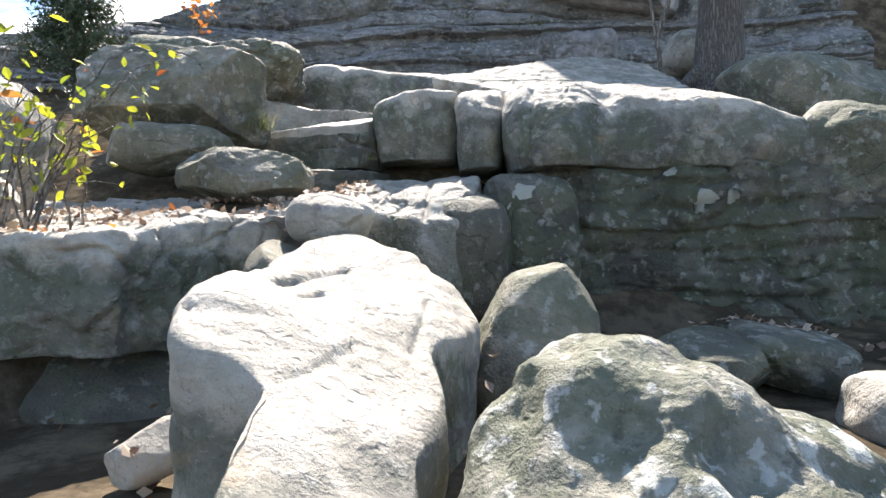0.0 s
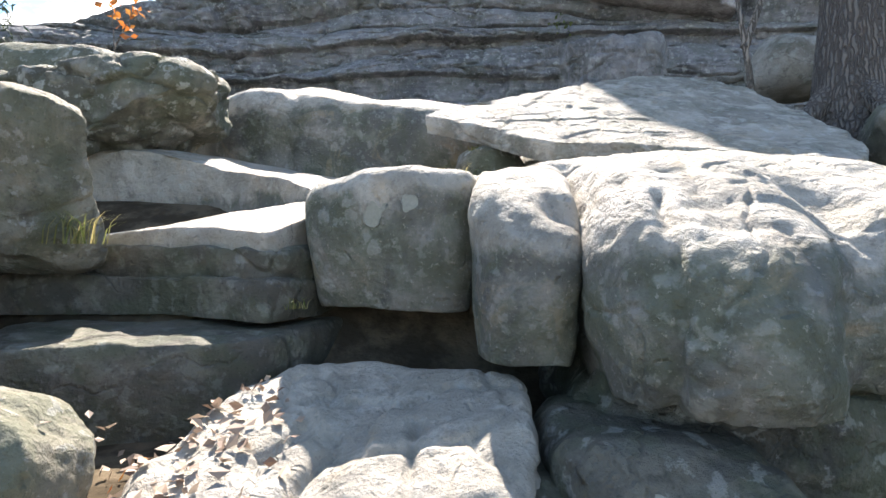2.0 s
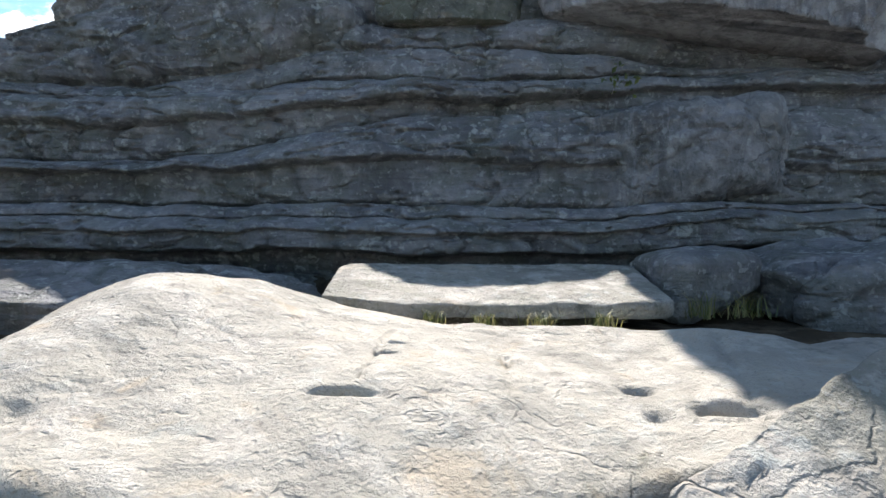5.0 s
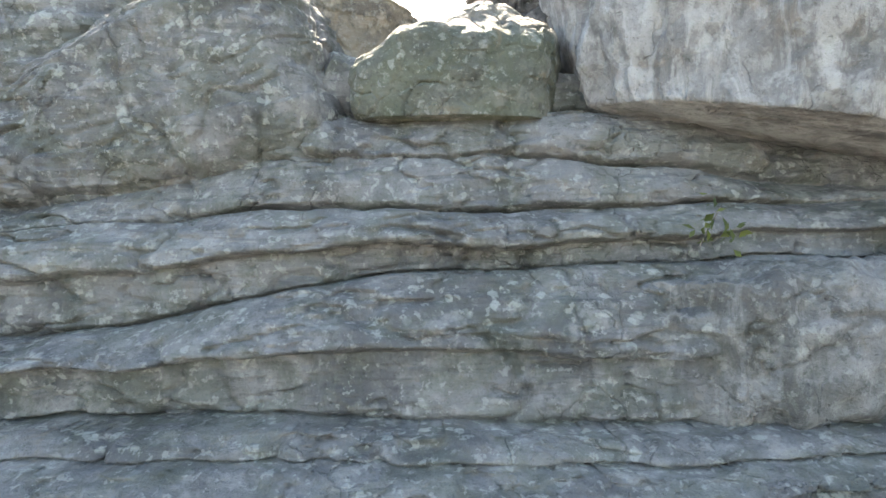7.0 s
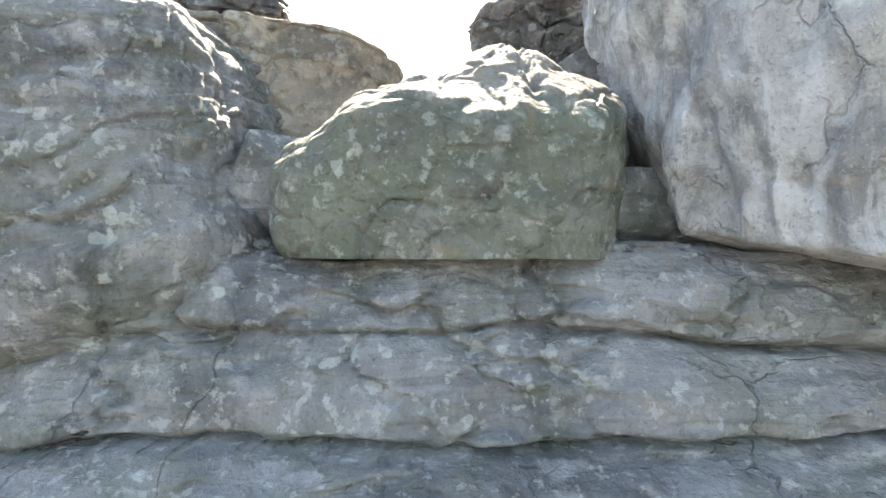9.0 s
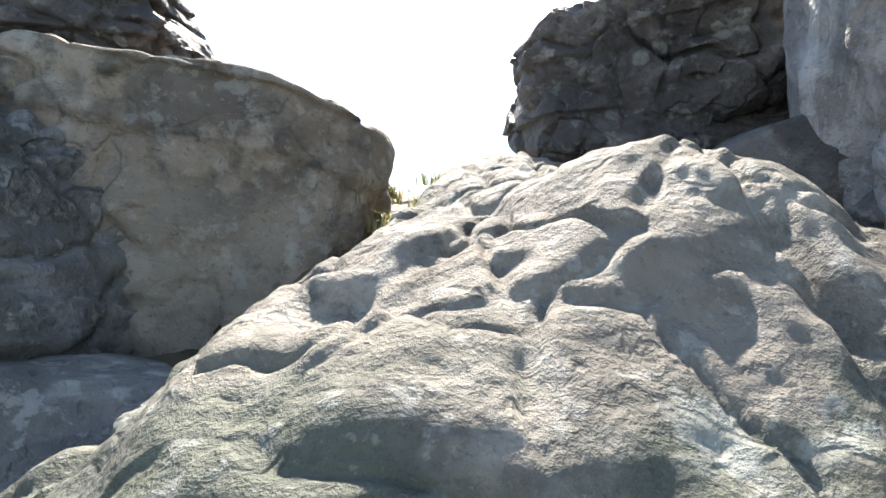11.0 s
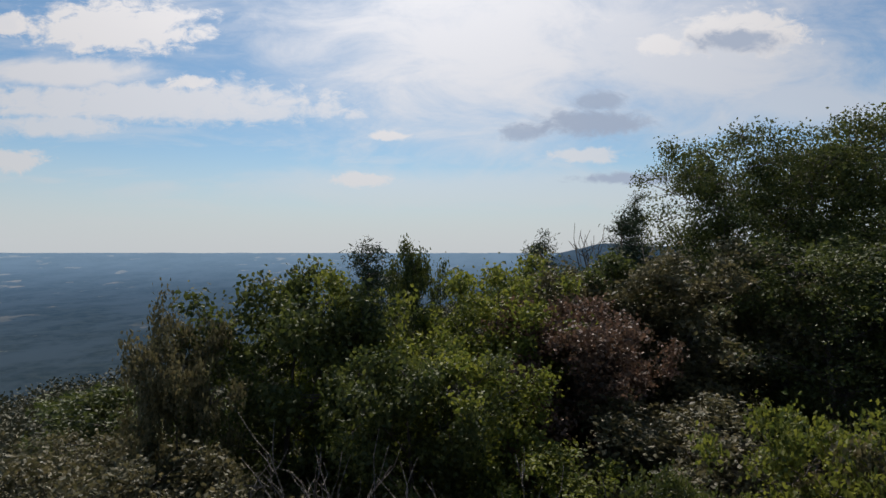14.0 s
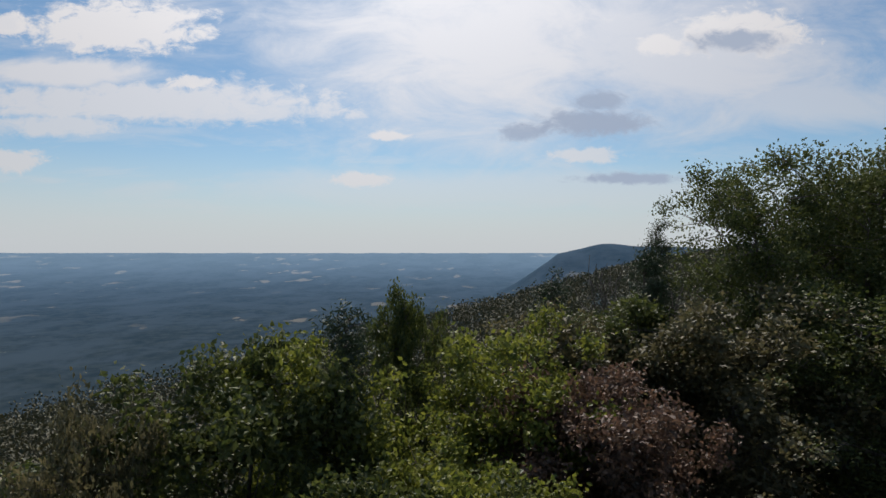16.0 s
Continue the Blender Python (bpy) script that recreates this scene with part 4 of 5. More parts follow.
rock("boulder", (2.75, 3.35, 2.02), (0.45, 0.35, 0.24), (0, 10, 0), k=2.6, n=30, lump=0.12, facets=5, seed=29, material=TAN, label="pale rock behind the round boulder")

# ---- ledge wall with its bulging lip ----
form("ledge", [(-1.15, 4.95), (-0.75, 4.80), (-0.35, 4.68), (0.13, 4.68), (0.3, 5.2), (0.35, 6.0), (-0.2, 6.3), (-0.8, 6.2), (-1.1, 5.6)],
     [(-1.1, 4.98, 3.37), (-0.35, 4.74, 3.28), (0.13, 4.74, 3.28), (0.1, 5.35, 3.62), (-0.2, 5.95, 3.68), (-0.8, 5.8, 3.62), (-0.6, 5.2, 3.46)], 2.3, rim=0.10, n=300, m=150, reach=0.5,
     lump=0.05, lf=1.3, rough=0.05, rf=3.0, crack=0.03, chisel=(0.018, 0.6, 1.0), grooves=((-0.75, 4.75, -0.45, 5.5, 0.03, 0.05), (-0.15, 4.7, -0.1, 5.6, 0.025, 0.05)), seed=31, material=shaded_below(3.2),
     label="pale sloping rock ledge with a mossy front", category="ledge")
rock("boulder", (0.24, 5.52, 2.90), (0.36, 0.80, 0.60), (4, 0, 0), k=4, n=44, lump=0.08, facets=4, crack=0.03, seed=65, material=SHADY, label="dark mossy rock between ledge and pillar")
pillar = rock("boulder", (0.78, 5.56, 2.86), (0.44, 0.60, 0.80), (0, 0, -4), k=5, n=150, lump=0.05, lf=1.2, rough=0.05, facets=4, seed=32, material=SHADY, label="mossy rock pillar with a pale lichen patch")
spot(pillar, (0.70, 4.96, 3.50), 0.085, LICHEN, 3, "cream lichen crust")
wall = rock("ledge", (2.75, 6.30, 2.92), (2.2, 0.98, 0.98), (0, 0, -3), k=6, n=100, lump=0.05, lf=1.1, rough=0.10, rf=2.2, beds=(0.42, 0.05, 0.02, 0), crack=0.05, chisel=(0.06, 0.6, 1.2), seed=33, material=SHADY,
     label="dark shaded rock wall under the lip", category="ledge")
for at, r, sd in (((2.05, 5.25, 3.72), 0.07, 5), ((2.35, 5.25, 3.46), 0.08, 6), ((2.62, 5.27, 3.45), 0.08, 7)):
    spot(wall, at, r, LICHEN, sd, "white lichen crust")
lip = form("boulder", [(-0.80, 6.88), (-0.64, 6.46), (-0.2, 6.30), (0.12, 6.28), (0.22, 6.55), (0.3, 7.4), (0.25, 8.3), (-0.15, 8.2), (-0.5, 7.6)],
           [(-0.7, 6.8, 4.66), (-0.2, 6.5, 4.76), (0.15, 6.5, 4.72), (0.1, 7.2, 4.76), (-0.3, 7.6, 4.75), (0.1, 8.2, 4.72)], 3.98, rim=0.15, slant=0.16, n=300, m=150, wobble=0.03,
           lump=0.06, lf=1.3, rough=0.03, seed=34, material=shaded_below(4.60), label="rounded boulder with two pale lichen spots", group="bulging lip boulders")
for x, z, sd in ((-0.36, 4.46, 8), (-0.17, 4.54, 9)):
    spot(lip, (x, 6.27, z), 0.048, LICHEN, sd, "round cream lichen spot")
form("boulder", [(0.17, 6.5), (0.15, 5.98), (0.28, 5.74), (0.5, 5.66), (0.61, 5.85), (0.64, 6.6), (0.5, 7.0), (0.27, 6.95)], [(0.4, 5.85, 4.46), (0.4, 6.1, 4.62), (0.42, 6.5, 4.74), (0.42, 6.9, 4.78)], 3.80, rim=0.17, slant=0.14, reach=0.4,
     lump=0.05, rough=0.035, dents=((0.55, 5.85, 4.5, 0.12, 0.12, 0.12, 0.08),), seed=35, material=shaded_below(4.32), label="narrow bulging boulder in the lip", group="bulging lip boulders")
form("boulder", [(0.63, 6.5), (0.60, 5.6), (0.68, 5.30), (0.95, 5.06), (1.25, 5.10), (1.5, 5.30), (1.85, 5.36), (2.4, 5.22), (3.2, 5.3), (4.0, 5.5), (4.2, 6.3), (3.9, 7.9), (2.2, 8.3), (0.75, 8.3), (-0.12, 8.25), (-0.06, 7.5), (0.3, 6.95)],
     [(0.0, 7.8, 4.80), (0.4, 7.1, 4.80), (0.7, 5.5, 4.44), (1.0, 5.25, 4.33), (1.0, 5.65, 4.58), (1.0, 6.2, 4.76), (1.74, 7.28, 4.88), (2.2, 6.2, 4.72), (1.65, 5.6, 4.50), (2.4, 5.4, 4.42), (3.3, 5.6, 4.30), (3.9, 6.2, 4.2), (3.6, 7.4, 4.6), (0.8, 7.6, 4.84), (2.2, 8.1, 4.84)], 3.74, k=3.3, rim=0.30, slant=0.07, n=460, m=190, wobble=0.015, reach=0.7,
     lump=0.06, lf=1.2, rough=0.04, crack=0.015, dents=((1.0, 5.9, 4.75, 0.10, 0.06, 0.1, 0.06), (0.72, 5.75, 4.66, 0.07, 0.1, 0.12, 0.08)), grooves=((0.76, 5.2, 0.84, 5.6, 0.03, 0.05), (1.47, 5.15, 1.55, 5.7, 0.12, 0.10)), seed=36, material=shaded_below(4.28),
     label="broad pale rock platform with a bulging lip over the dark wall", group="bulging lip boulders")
rock("boulder", (4.3, 5.75, 3.7), (1.1, 0.9, 0.62), (0, 14, -8), k=3, n=48, lump=0.1, rough=0.05, facets=6, crack=0.03, seed=38, material=MOSSY, label="sloping grey rock at the end of the wall")

# ---- curved rock steps ----
# step stone with lowered albedo: the shade on the steps is painted in
STEPS = stone("worn_shaded_step_sandstone", (0.125, 0.113, 0.09), (0.058, 0.054, 0.044), (0.20, 0.183, 0.15), moss=0.5, lichen=0.2, crust=0.5, bump=0.7)
for i, (z0, front) in enumerate(((3.85, [(-2.4, 6.05), (-1.6, 6.12), (-0.98, 6.25), (-0.72, 6.6), (-0.7, 7.4), (-2.4, 7.5)]), (4.14, [(-3.0, 6.95), (-2.1, 6.90), (-1.45, 6.72), (-1.15, 6.56), (-0.92, 6.46), (-0.76, 6.72), (-0.6, 7.3), (-0.8, 7.9), (-2.6, 7.9)]),
                                 (4.31, [(-3.0, 7.10), (-2.1, 7.02), (-1.5, 6.82), (-1.2, 6.64), (-0.93, 6.50), (-0.76, 6.74), (-0.58, 7.3), (-0.6, 8.1), (-2.6, 8.2)]))):
    form("rock_step", front, [(x, y, z0 + 0.02 * (y - 6.5)) for x, y in front[::2]], z0 - (0.7 if i == 0 else 0.24), rim=0.06, slant=0.02 + 0.03 * i, lump=0.06, lf=1.6, rough=0.045, rf=2.5, crack=0.02, seed=141 + i,
         material=STEPS, label="worn natural sandstone step with a rounded lit edge", category="rock step", group="curved rock steps")
form("rock_step", [(-3.0, 7.18), (-2.1, 7.08), (-1.5, 6.87), (-1.2, 6.70), (-0.97, 6.53), (-0.8, 6.76), (-0.63, 7.2), (-0.4, 7.9), (-0.5, 8.6), (-2.6, 8.6)],
     [(-2.2, 7.15, 4.40), (-0.95, 6.58, 4.42), (-0.78, 7.2, 4.62), (-1.2, 7.4, 4.61), (-2, 7.6, 4.47), (-2.2, 8.3, 4.52), (-0.5, 7.9, 4.72), (-1.4, 6.9, 4.45)], 4.28, rim=0.05, slant=0.02, lump=0.06, lf=1.6, rough=0.03, rf=2.5, seed=145,
     material=PALE, label="pale worn top step sweeping up to the shelf", category="rock step", group="curved rock steps")
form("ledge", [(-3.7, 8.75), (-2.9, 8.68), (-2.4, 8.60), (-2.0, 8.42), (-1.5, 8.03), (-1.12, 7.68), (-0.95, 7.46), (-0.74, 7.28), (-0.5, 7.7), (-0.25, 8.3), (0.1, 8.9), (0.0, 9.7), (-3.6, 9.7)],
     [(-2.4, 8.72, 5.17), (-2.0, 8.55, 5.03), (-3.4, 8.8, 5.2), (-1.5, 8.15, 4.93), (-1.1, 7.78, 4.81), (-0.8, 7.4, 4.69), (-0.4, 8.2, 4.77), (-0.3, 9, 4.82), (-1.8, 9.2, 5.12), (-1.0, 8.6, 4.93)], 4.35, rim=0.08, slant=0.03, n=300, m=140, wobble=0.015, lump=0.03, lf=1.2, rough=0.025, seed=46, material=shaded_below(4.72),
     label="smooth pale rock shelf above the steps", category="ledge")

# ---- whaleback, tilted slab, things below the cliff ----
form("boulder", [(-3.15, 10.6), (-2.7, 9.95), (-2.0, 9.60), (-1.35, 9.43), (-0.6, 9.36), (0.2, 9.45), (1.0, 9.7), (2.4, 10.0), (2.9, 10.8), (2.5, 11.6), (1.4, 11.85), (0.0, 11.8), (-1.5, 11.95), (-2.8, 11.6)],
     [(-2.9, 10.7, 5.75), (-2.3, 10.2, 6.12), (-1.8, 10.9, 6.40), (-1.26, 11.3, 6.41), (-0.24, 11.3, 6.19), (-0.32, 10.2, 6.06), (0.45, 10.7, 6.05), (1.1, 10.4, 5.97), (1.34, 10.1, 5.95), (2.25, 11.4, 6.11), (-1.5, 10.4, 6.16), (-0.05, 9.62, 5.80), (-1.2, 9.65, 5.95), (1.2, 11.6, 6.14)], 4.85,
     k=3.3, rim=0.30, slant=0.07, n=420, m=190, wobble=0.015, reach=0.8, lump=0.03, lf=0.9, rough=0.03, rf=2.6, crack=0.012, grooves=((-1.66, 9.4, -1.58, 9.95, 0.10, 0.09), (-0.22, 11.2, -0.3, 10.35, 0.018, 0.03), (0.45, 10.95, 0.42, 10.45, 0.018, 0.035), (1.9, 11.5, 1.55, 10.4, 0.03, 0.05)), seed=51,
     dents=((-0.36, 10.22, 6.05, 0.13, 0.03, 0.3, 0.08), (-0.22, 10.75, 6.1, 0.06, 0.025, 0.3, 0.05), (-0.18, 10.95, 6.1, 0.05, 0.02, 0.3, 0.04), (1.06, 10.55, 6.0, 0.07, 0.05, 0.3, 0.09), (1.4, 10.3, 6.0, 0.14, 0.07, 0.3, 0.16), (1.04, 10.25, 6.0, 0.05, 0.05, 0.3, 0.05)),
     material=shaded_below(5.80), label="long whaleback boulder with a smooth pale top")
rock("boulder", (3.3, 11.3, 5.55), (0.9, 0.8, 0.55), (2, 2, 4), k=3.6, n=54, lump=0.06, rough=0.03, crack=0.01, seed=52, material=PALE, label="low shaded rock beyond the whaleback")
form("slab", [(-0.17, 8.72), (0.02, 8.60), (0.36, 8.36), (0.81, 7.99), (1.2, 7.98), (1.64, 7.90), (2.05, 7.80), (2.6, 7.55), (3.2, 7.7), (3.5, 8.4), (3.6, 9.5), (3.35, 10.3), (2.6, 10.42), (1.4, 9.82), (0.25, 9.13), (-0.06, 8.84)],
     [(-0.1, 8.7, 5.53), (0.81, 8.0, 5.17), (1.2, 9.06, 5.70), (2.5, 10.3, 6.36), (2.6, 7.6, 4.97), (3.5, 9.5, 5.85), (0.3, 9.1, 5.74), (3.2, 10.2, 6.25)], 0, thick=0.17, rim=0.03, slant=0.015, n=460, m=190, wobble=0.02, reach=0.9,
     lump=0.10, lf=1.2, rough=0.022, rf=5, crack=0.02, chisel=(0.014, 0.45, 1), grooves=((0.45, 8.55, 1.6, 8.72, 0.02, 0.03), (1.5, 8.7, 2.9, 8.62, 0.02, 0.035), (1.0, 8.12, 1.35, 8.38, 0.02, 0.03), (1.3, 8.33, 2.6, 8.2, 0.018, 0.03), (1.9, 9.5, 3.0, 9.4, 0.018, 0.025)), seed=53, material=TAN, label="large tilted sandstone slab with a broken front edge", category="rock slab")
rock("boulder", (2.0, 9.5, 4.95), (1.5, 0.7, 0.4), k=3, n=26, lump=0.1, facets=4, seed=54, material=MOSSY, label="shaded rock propping the tilted slab")
rock("boulder", (0.45, 8.55, 4.98), (0.35, 0.25, 0.2), (0, 10, 30), k=3, n=26, lump=0.1, facets=5, seed=55, material=MOSSY, label="mossy stone under the slab corner")
rock("slab", (0.50, 12.60, 6.35), (1.36, 0.60, 0.065), (13, 1, -3), spin=4, k=12, n=60, lump=0.07, lf=1.4, rough=0.02, cuts=((-0.6, -0.8, 0, 1.12),), seed=56, material=TAN, label="flat rectangular slab before the cliff foot", category="rock slab")
rock("boulder", (0.5, 12.8, 6.06), (1.2, 0.5, 0.2), k=4, n=30, lump=0.08, facets=3, seed=63, material=MOSSY, label="low dark rock under the flat slab")
rock("boulder", (2.38, 13.0, 6.38), (0.46, 0.42, 0.30), (6, -4, 10), k=6, n=32, lump=0.07, facets=6, seed=57, material=GREY, label="grey block beside the flat slab")
rock("boulder", (-2.9, 13.15, 6.12), (1.9, 1.1, 0.42), (3, 4, 8), k=3, n=48, lump=0.1, beds=(0.2, 0.03, 0.1, 0), facets=6, chisel=(0.05, 0.5, 1.5), seed=58, material=GREY, label="low layered rock at the cliff foot")
rock("boulder", (4.2, 13.3, 6.3), (1.5, 1.2, 0.45), (2, -3, 0), k=3.4, n=48, lump=0.1, beds=(0.2, 0.03, 0, 0), facets=6, chisel=(0.05, 0.5, 1.5), seed=59, material=GREY, label="low stepped rock at the cliff foot")
rock("boulder", (4.95, 11.6, 6.85), (0.62, 0.5, 0.42), (0, 0, 15), k=3, n=32, lump=0.1, facets=6, seed=60, material=TAN, label="pale boulder behind the tree")
rock("boulder", (5.4, 8.9, 5.1), (1.4, 1.2, 0.6), (0, 8, 0), k=3, n=40, lump=0.1, facets=6, seed=61, material=MOSSY, label="dark rock under the tree roots")
rock("boulder", (-5.2, 11.6, 6.3), (1.3, 1.0, 0.8), (0, 8, 0), k=3, n=40, lump=0.12, facets=6, seed=62, material=MOSSY, label="dark grey boulder by the sapling")

# ---- the cliff's upper blocks and the notch ----
rock("boulder", (3.35, 15.75, 7.93), (1.78, 0.80, 0.68), (0, -2, 0), k=3.6, n=64, lump=0.10, rough=0.08, facets=6, crack=0.05, scallop=(0.09, 1.5, 0.25), chisel=(0.04, 0.7, 0.6), seed=71, material=STREAKED, label="bulging rock with white wash streaks in the cliff")
rock("boulder", (-3.25, 18.0, 10.45), (2.20, 1.70, 1.30), (0, -12, -6), k=4.5, n=110, lump=0.06, lf=0.8, rough=0.10, rf=2.0, beds=(0.62, 0.06, 0.30, 0), facets=6, crack=0.06, chisel=(0.04, 0.9, 2.6), seed=72, material=GREY,
     label="huge grey block flanking the notch with tilted beds")
rock("boulder", (-7.4, 18.2, 8.0), (3.2, 2.0, 1.1), (0, -8, 6), k=3.6, n=70, lump=0.08, lf=0.8, rough=0.10, rf=2.0, beds=(0.5, 0.08, 0.12, 0), facets=6, crack=0.05, chisel=(0.04, 0.9, 2.6), seed=73, material=GREY,
     label="sloping grey rock shoulder of the cliff")
rock("boulder", (-5.0, 18.5, 10.9), (1.7, 1.5, 1.5), (0, -14, 0), k=4, n=70, lump=0.08, lf=0.8, rough=0.10, rf=2.0, beds=(0.55, 0.06, 0.25, 0), facets=6, crack=0.05, chisel=(0.04, 0.9, 2.6), seed=88, material=GREY,
     label="high grey shoulder of the cliff with tilted beds")
form("boulder", [(1.32, 16.9), (1.6, 16.3), (2.3, 15.7), (3.4, 15.25), (5.2, 14.95), (6.6, 15.6), (6.5, 18.3), (1.6, 18.3)], [(1.8, 17, 15.3), (3, 16, 15.2), (6, 16, 15.0), (6, 18, 15.3)], 9.90, dip=-0.20, rim=0.5, slant=0.16, n=320, m=260, wobble=0.02,
     lump=0.05, lf=0.8, rough=0.08, rf=2.2, crack=0.05, scallop=(0.20, 2.0, 0.28), chisel=(0.04, 0.5, 0.5), seed=74, material=WASHED, label="huge pale overhanging block with vertical wash streaks")
rock("boulder", (8.0, 17.6, 10.2), (3.0, 2.2, 3.2), k=4, n=54, lump=0.08, rough=0.12, facets=7, crack=0.06, seed=75, material=GREY, label="grey cliff buttress in shade")
# the lower colours paint in the greenish shade of the ridge's front
GREENED = stone("brown_over_green_shade", (0.225, 0.20, 0.17), (0.11, 0.10, 0.086), (0.34, 0.31, 0.265), moss=0.15, lichen=0.4, crust=0.85, bump=0.9,
                under=((0.145, 0.145, 0.12), (0.08, 0.085, 0.07), (0.20, 0.19, 0.165), 0.3, 11.12))
form("boulder", [(-0.98, 16.8), (-0.78, 16.5), (-0.35, 16.38), (0.25, 16.32), (0.8, 16.38), (1.2, 16.6), (1.4, 17.2), (1.25, 17.9), (0.95, 18.5), (0.5, 18.95), (0.12, 18.85), (-0.08, 18.3), (-0.28, 17.75), (-0.68, 17.2)],
     [(-0.84, 16.7, 10.85), (-0.07, 16.54, 11.16), (0.10, 16.84, 11.27), (0.37, 17.18, 11.58), (0.58, 16.79, 11.42), (0.95, 16.95, 11.46), (0.9, 16.58, 11.10), (1.25, 16.8, 11.2), (0.55, 16.5, 11.08), (0.37, 17.58, 11.60), (0.2, 18.2, 11.76), (0.35, 18.7, 11.80), (-0.48, 16.95, 11.22), (-0.32, 17.5, 11.36), (-0.02, 18.1, 11.64), (0.9, 17.6, 11.50), (1.2, 17.3, 11.38), (0.8, 18.3, 11.62), (-0.65, 17.2, 11.08)], 10.12,
     k=3.4, rim=0.18, slant=0.03, n=460, m=260, wobble=0.03, reach=0.36, lump=0.035, lf=2.0, rough=0.06, rf=3.2, crack=0.03, chisel=(0.02, 0.45, 1.0), seed=76,
     grooves=((0.13, 16.5, 0.12, 17.1, 0.03, 0.03), (0.16, 17.6, 0.08, 18.3, 0.02, 0.03), (0.72, 16.6, 0.62, 17.4, 0.04, 0.10), (0.3, 17.5, 0.42, 18.4, 0.02, 0.05)), dents=((-0.22, 16.85, 11.3, 0.17, 0.11, 0.2, 0.10),),
     material=GREENED, label="lumpy rock ridge wedged in the notch, its top sunlit")
# added filler: keeps sun from leaking through the cleft onto the cliff beds
rock("boulder", (-1.08, 17.34, 10.64), (0.45, 0.48, 0.42), (0, 10, 0), k=3.5, n=40, lump=0.1, facets=5, seed=89, material=GREY, label="added grey filler rock blocking a sun leak beside the chockstone")
# added filler over a daylight gap, its dark stone standing in for shade
rock("boulder", (1.85, 18.3, 10.95), (0.95, 0.9, 0.85), (0, 0, 0), k=4, n=50, lump=0.08, facets=5, chisel=(0.08, 0.6, 1.5), seed=90, material=DARK, label="added filler block, painted dark, under the dark boulder")
rock("ledge", (0.02, 19.72, 11.27), (1.15, 1.02, 0.45), (9, 0, 0), k=3.6, n=120, lump=0.07, lf=1.2, rough=0.06, rf=2.4, crack=0.09, chisel=(0.022, 0.6, 1), seed=77,
     dents=((-0.05, 19.1, 11.7, 0.02, 0.22, 0.4, 0.10), (0.05, 19.45, 11.8, 0.03, 0.16, 0.4, 0.10), (0.17, 19.75, 11.8, 0.03, 0.16, 0.4, 0.12), (0.27, 20.05, 11.9, 0.03, 0.2, 0.4, 0.12), (-0.1, 18.8, 11.5, 0.16, 0.14, 0.12, 0.16)),
     material=BROWN, label="worn smooth rock floor of the notch", category="ledge")
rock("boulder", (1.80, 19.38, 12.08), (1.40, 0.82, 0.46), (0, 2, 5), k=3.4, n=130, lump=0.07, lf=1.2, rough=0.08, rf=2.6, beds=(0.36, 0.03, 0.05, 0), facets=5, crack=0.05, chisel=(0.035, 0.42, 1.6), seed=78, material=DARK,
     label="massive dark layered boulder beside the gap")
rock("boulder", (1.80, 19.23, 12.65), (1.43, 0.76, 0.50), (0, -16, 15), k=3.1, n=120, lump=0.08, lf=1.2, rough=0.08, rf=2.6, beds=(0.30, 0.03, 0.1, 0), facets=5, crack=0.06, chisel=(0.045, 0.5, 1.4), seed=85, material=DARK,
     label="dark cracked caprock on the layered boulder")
form("boulder", [(-3.2, 17.92), (-1.8, 17.96), (-1.1, 18.0), (-0.72, 18.03), (-0.46, 18.12), (-0.34, 18.28), (-0.29, 18.5), (-0.45, 18.75), (-1.5, 19.1), (-3.2, 19.1)],
     [(-0.42, 18.3, 11.96), (-0.7, 18.22, 12.08), (-1.1, 18.2, 12.14), (-1.7, 18.2, 12.18), (-2.5, 18.2, 12.2), (-1.2, 18.8, 12.15), (-0.5, 18.6, 11.93), (-2.5, 18.8, 12.16)], 10.15, k=5.0, rim=0.11, slant=-0.03, n=440, m=230, wobble=0.02, reach=0.3,
     lump=0.05, lf=1.5, rough=0.06, rf=2.6, beds=(0.30, 0.04, -0.2, 0.1), scallop=(0.04, 1.8, 1.2), crack=0.04, chisel=(0.022, 0.6, 1.5), dents=((-0.3, 17.7, 11.35, 0.12, 0.2, 0.12, 0.08),), seed=79, material=BROWN, label="brown layered boulder with hollows beside the gap")
rock("boulder", (-1.34, 19.32, 11.68), (0.90, 0.56, 0.60), (0, 12, -5), k=2.9, n=120, lump=0.10, lf=1.7, rough=0.07, rf=2.4, facets=6, beds=(0.28, 0.05, -0.25, 0), crack=0.10, scallop=(0.03, 1.7, 1.4), chisel=(0.03, 0.6, 1.3), seed=80, material=BROWN,
     label="lobed brown boulder at the overlook")
for x, y, z, r, sd in ((-0.50, 18.80, 11.62, 0.20, 92), (-0.74, 19.05, 11.72, 0.19, 93), (-0.76, 18.86, 11.58, 0.17, 94), (-0.96, 18.98, 11.70, 0.20, 95)):
    rock("boulder", (x, y, z), (r, r * 1.15, r), (0, 10, sd), k=2.4, n=36, lump=0.09, lf=2.5, rough=0.025, facets=4, seed=sd, material=BROWN, label="small rounded brown rock lobe beside the gap", group="rounded lobes")
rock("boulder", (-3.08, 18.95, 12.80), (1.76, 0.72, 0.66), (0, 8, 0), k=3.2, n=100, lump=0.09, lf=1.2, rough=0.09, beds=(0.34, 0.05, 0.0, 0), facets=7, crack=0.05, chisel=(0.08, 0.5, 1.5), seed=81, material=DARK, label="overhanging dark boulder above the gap")
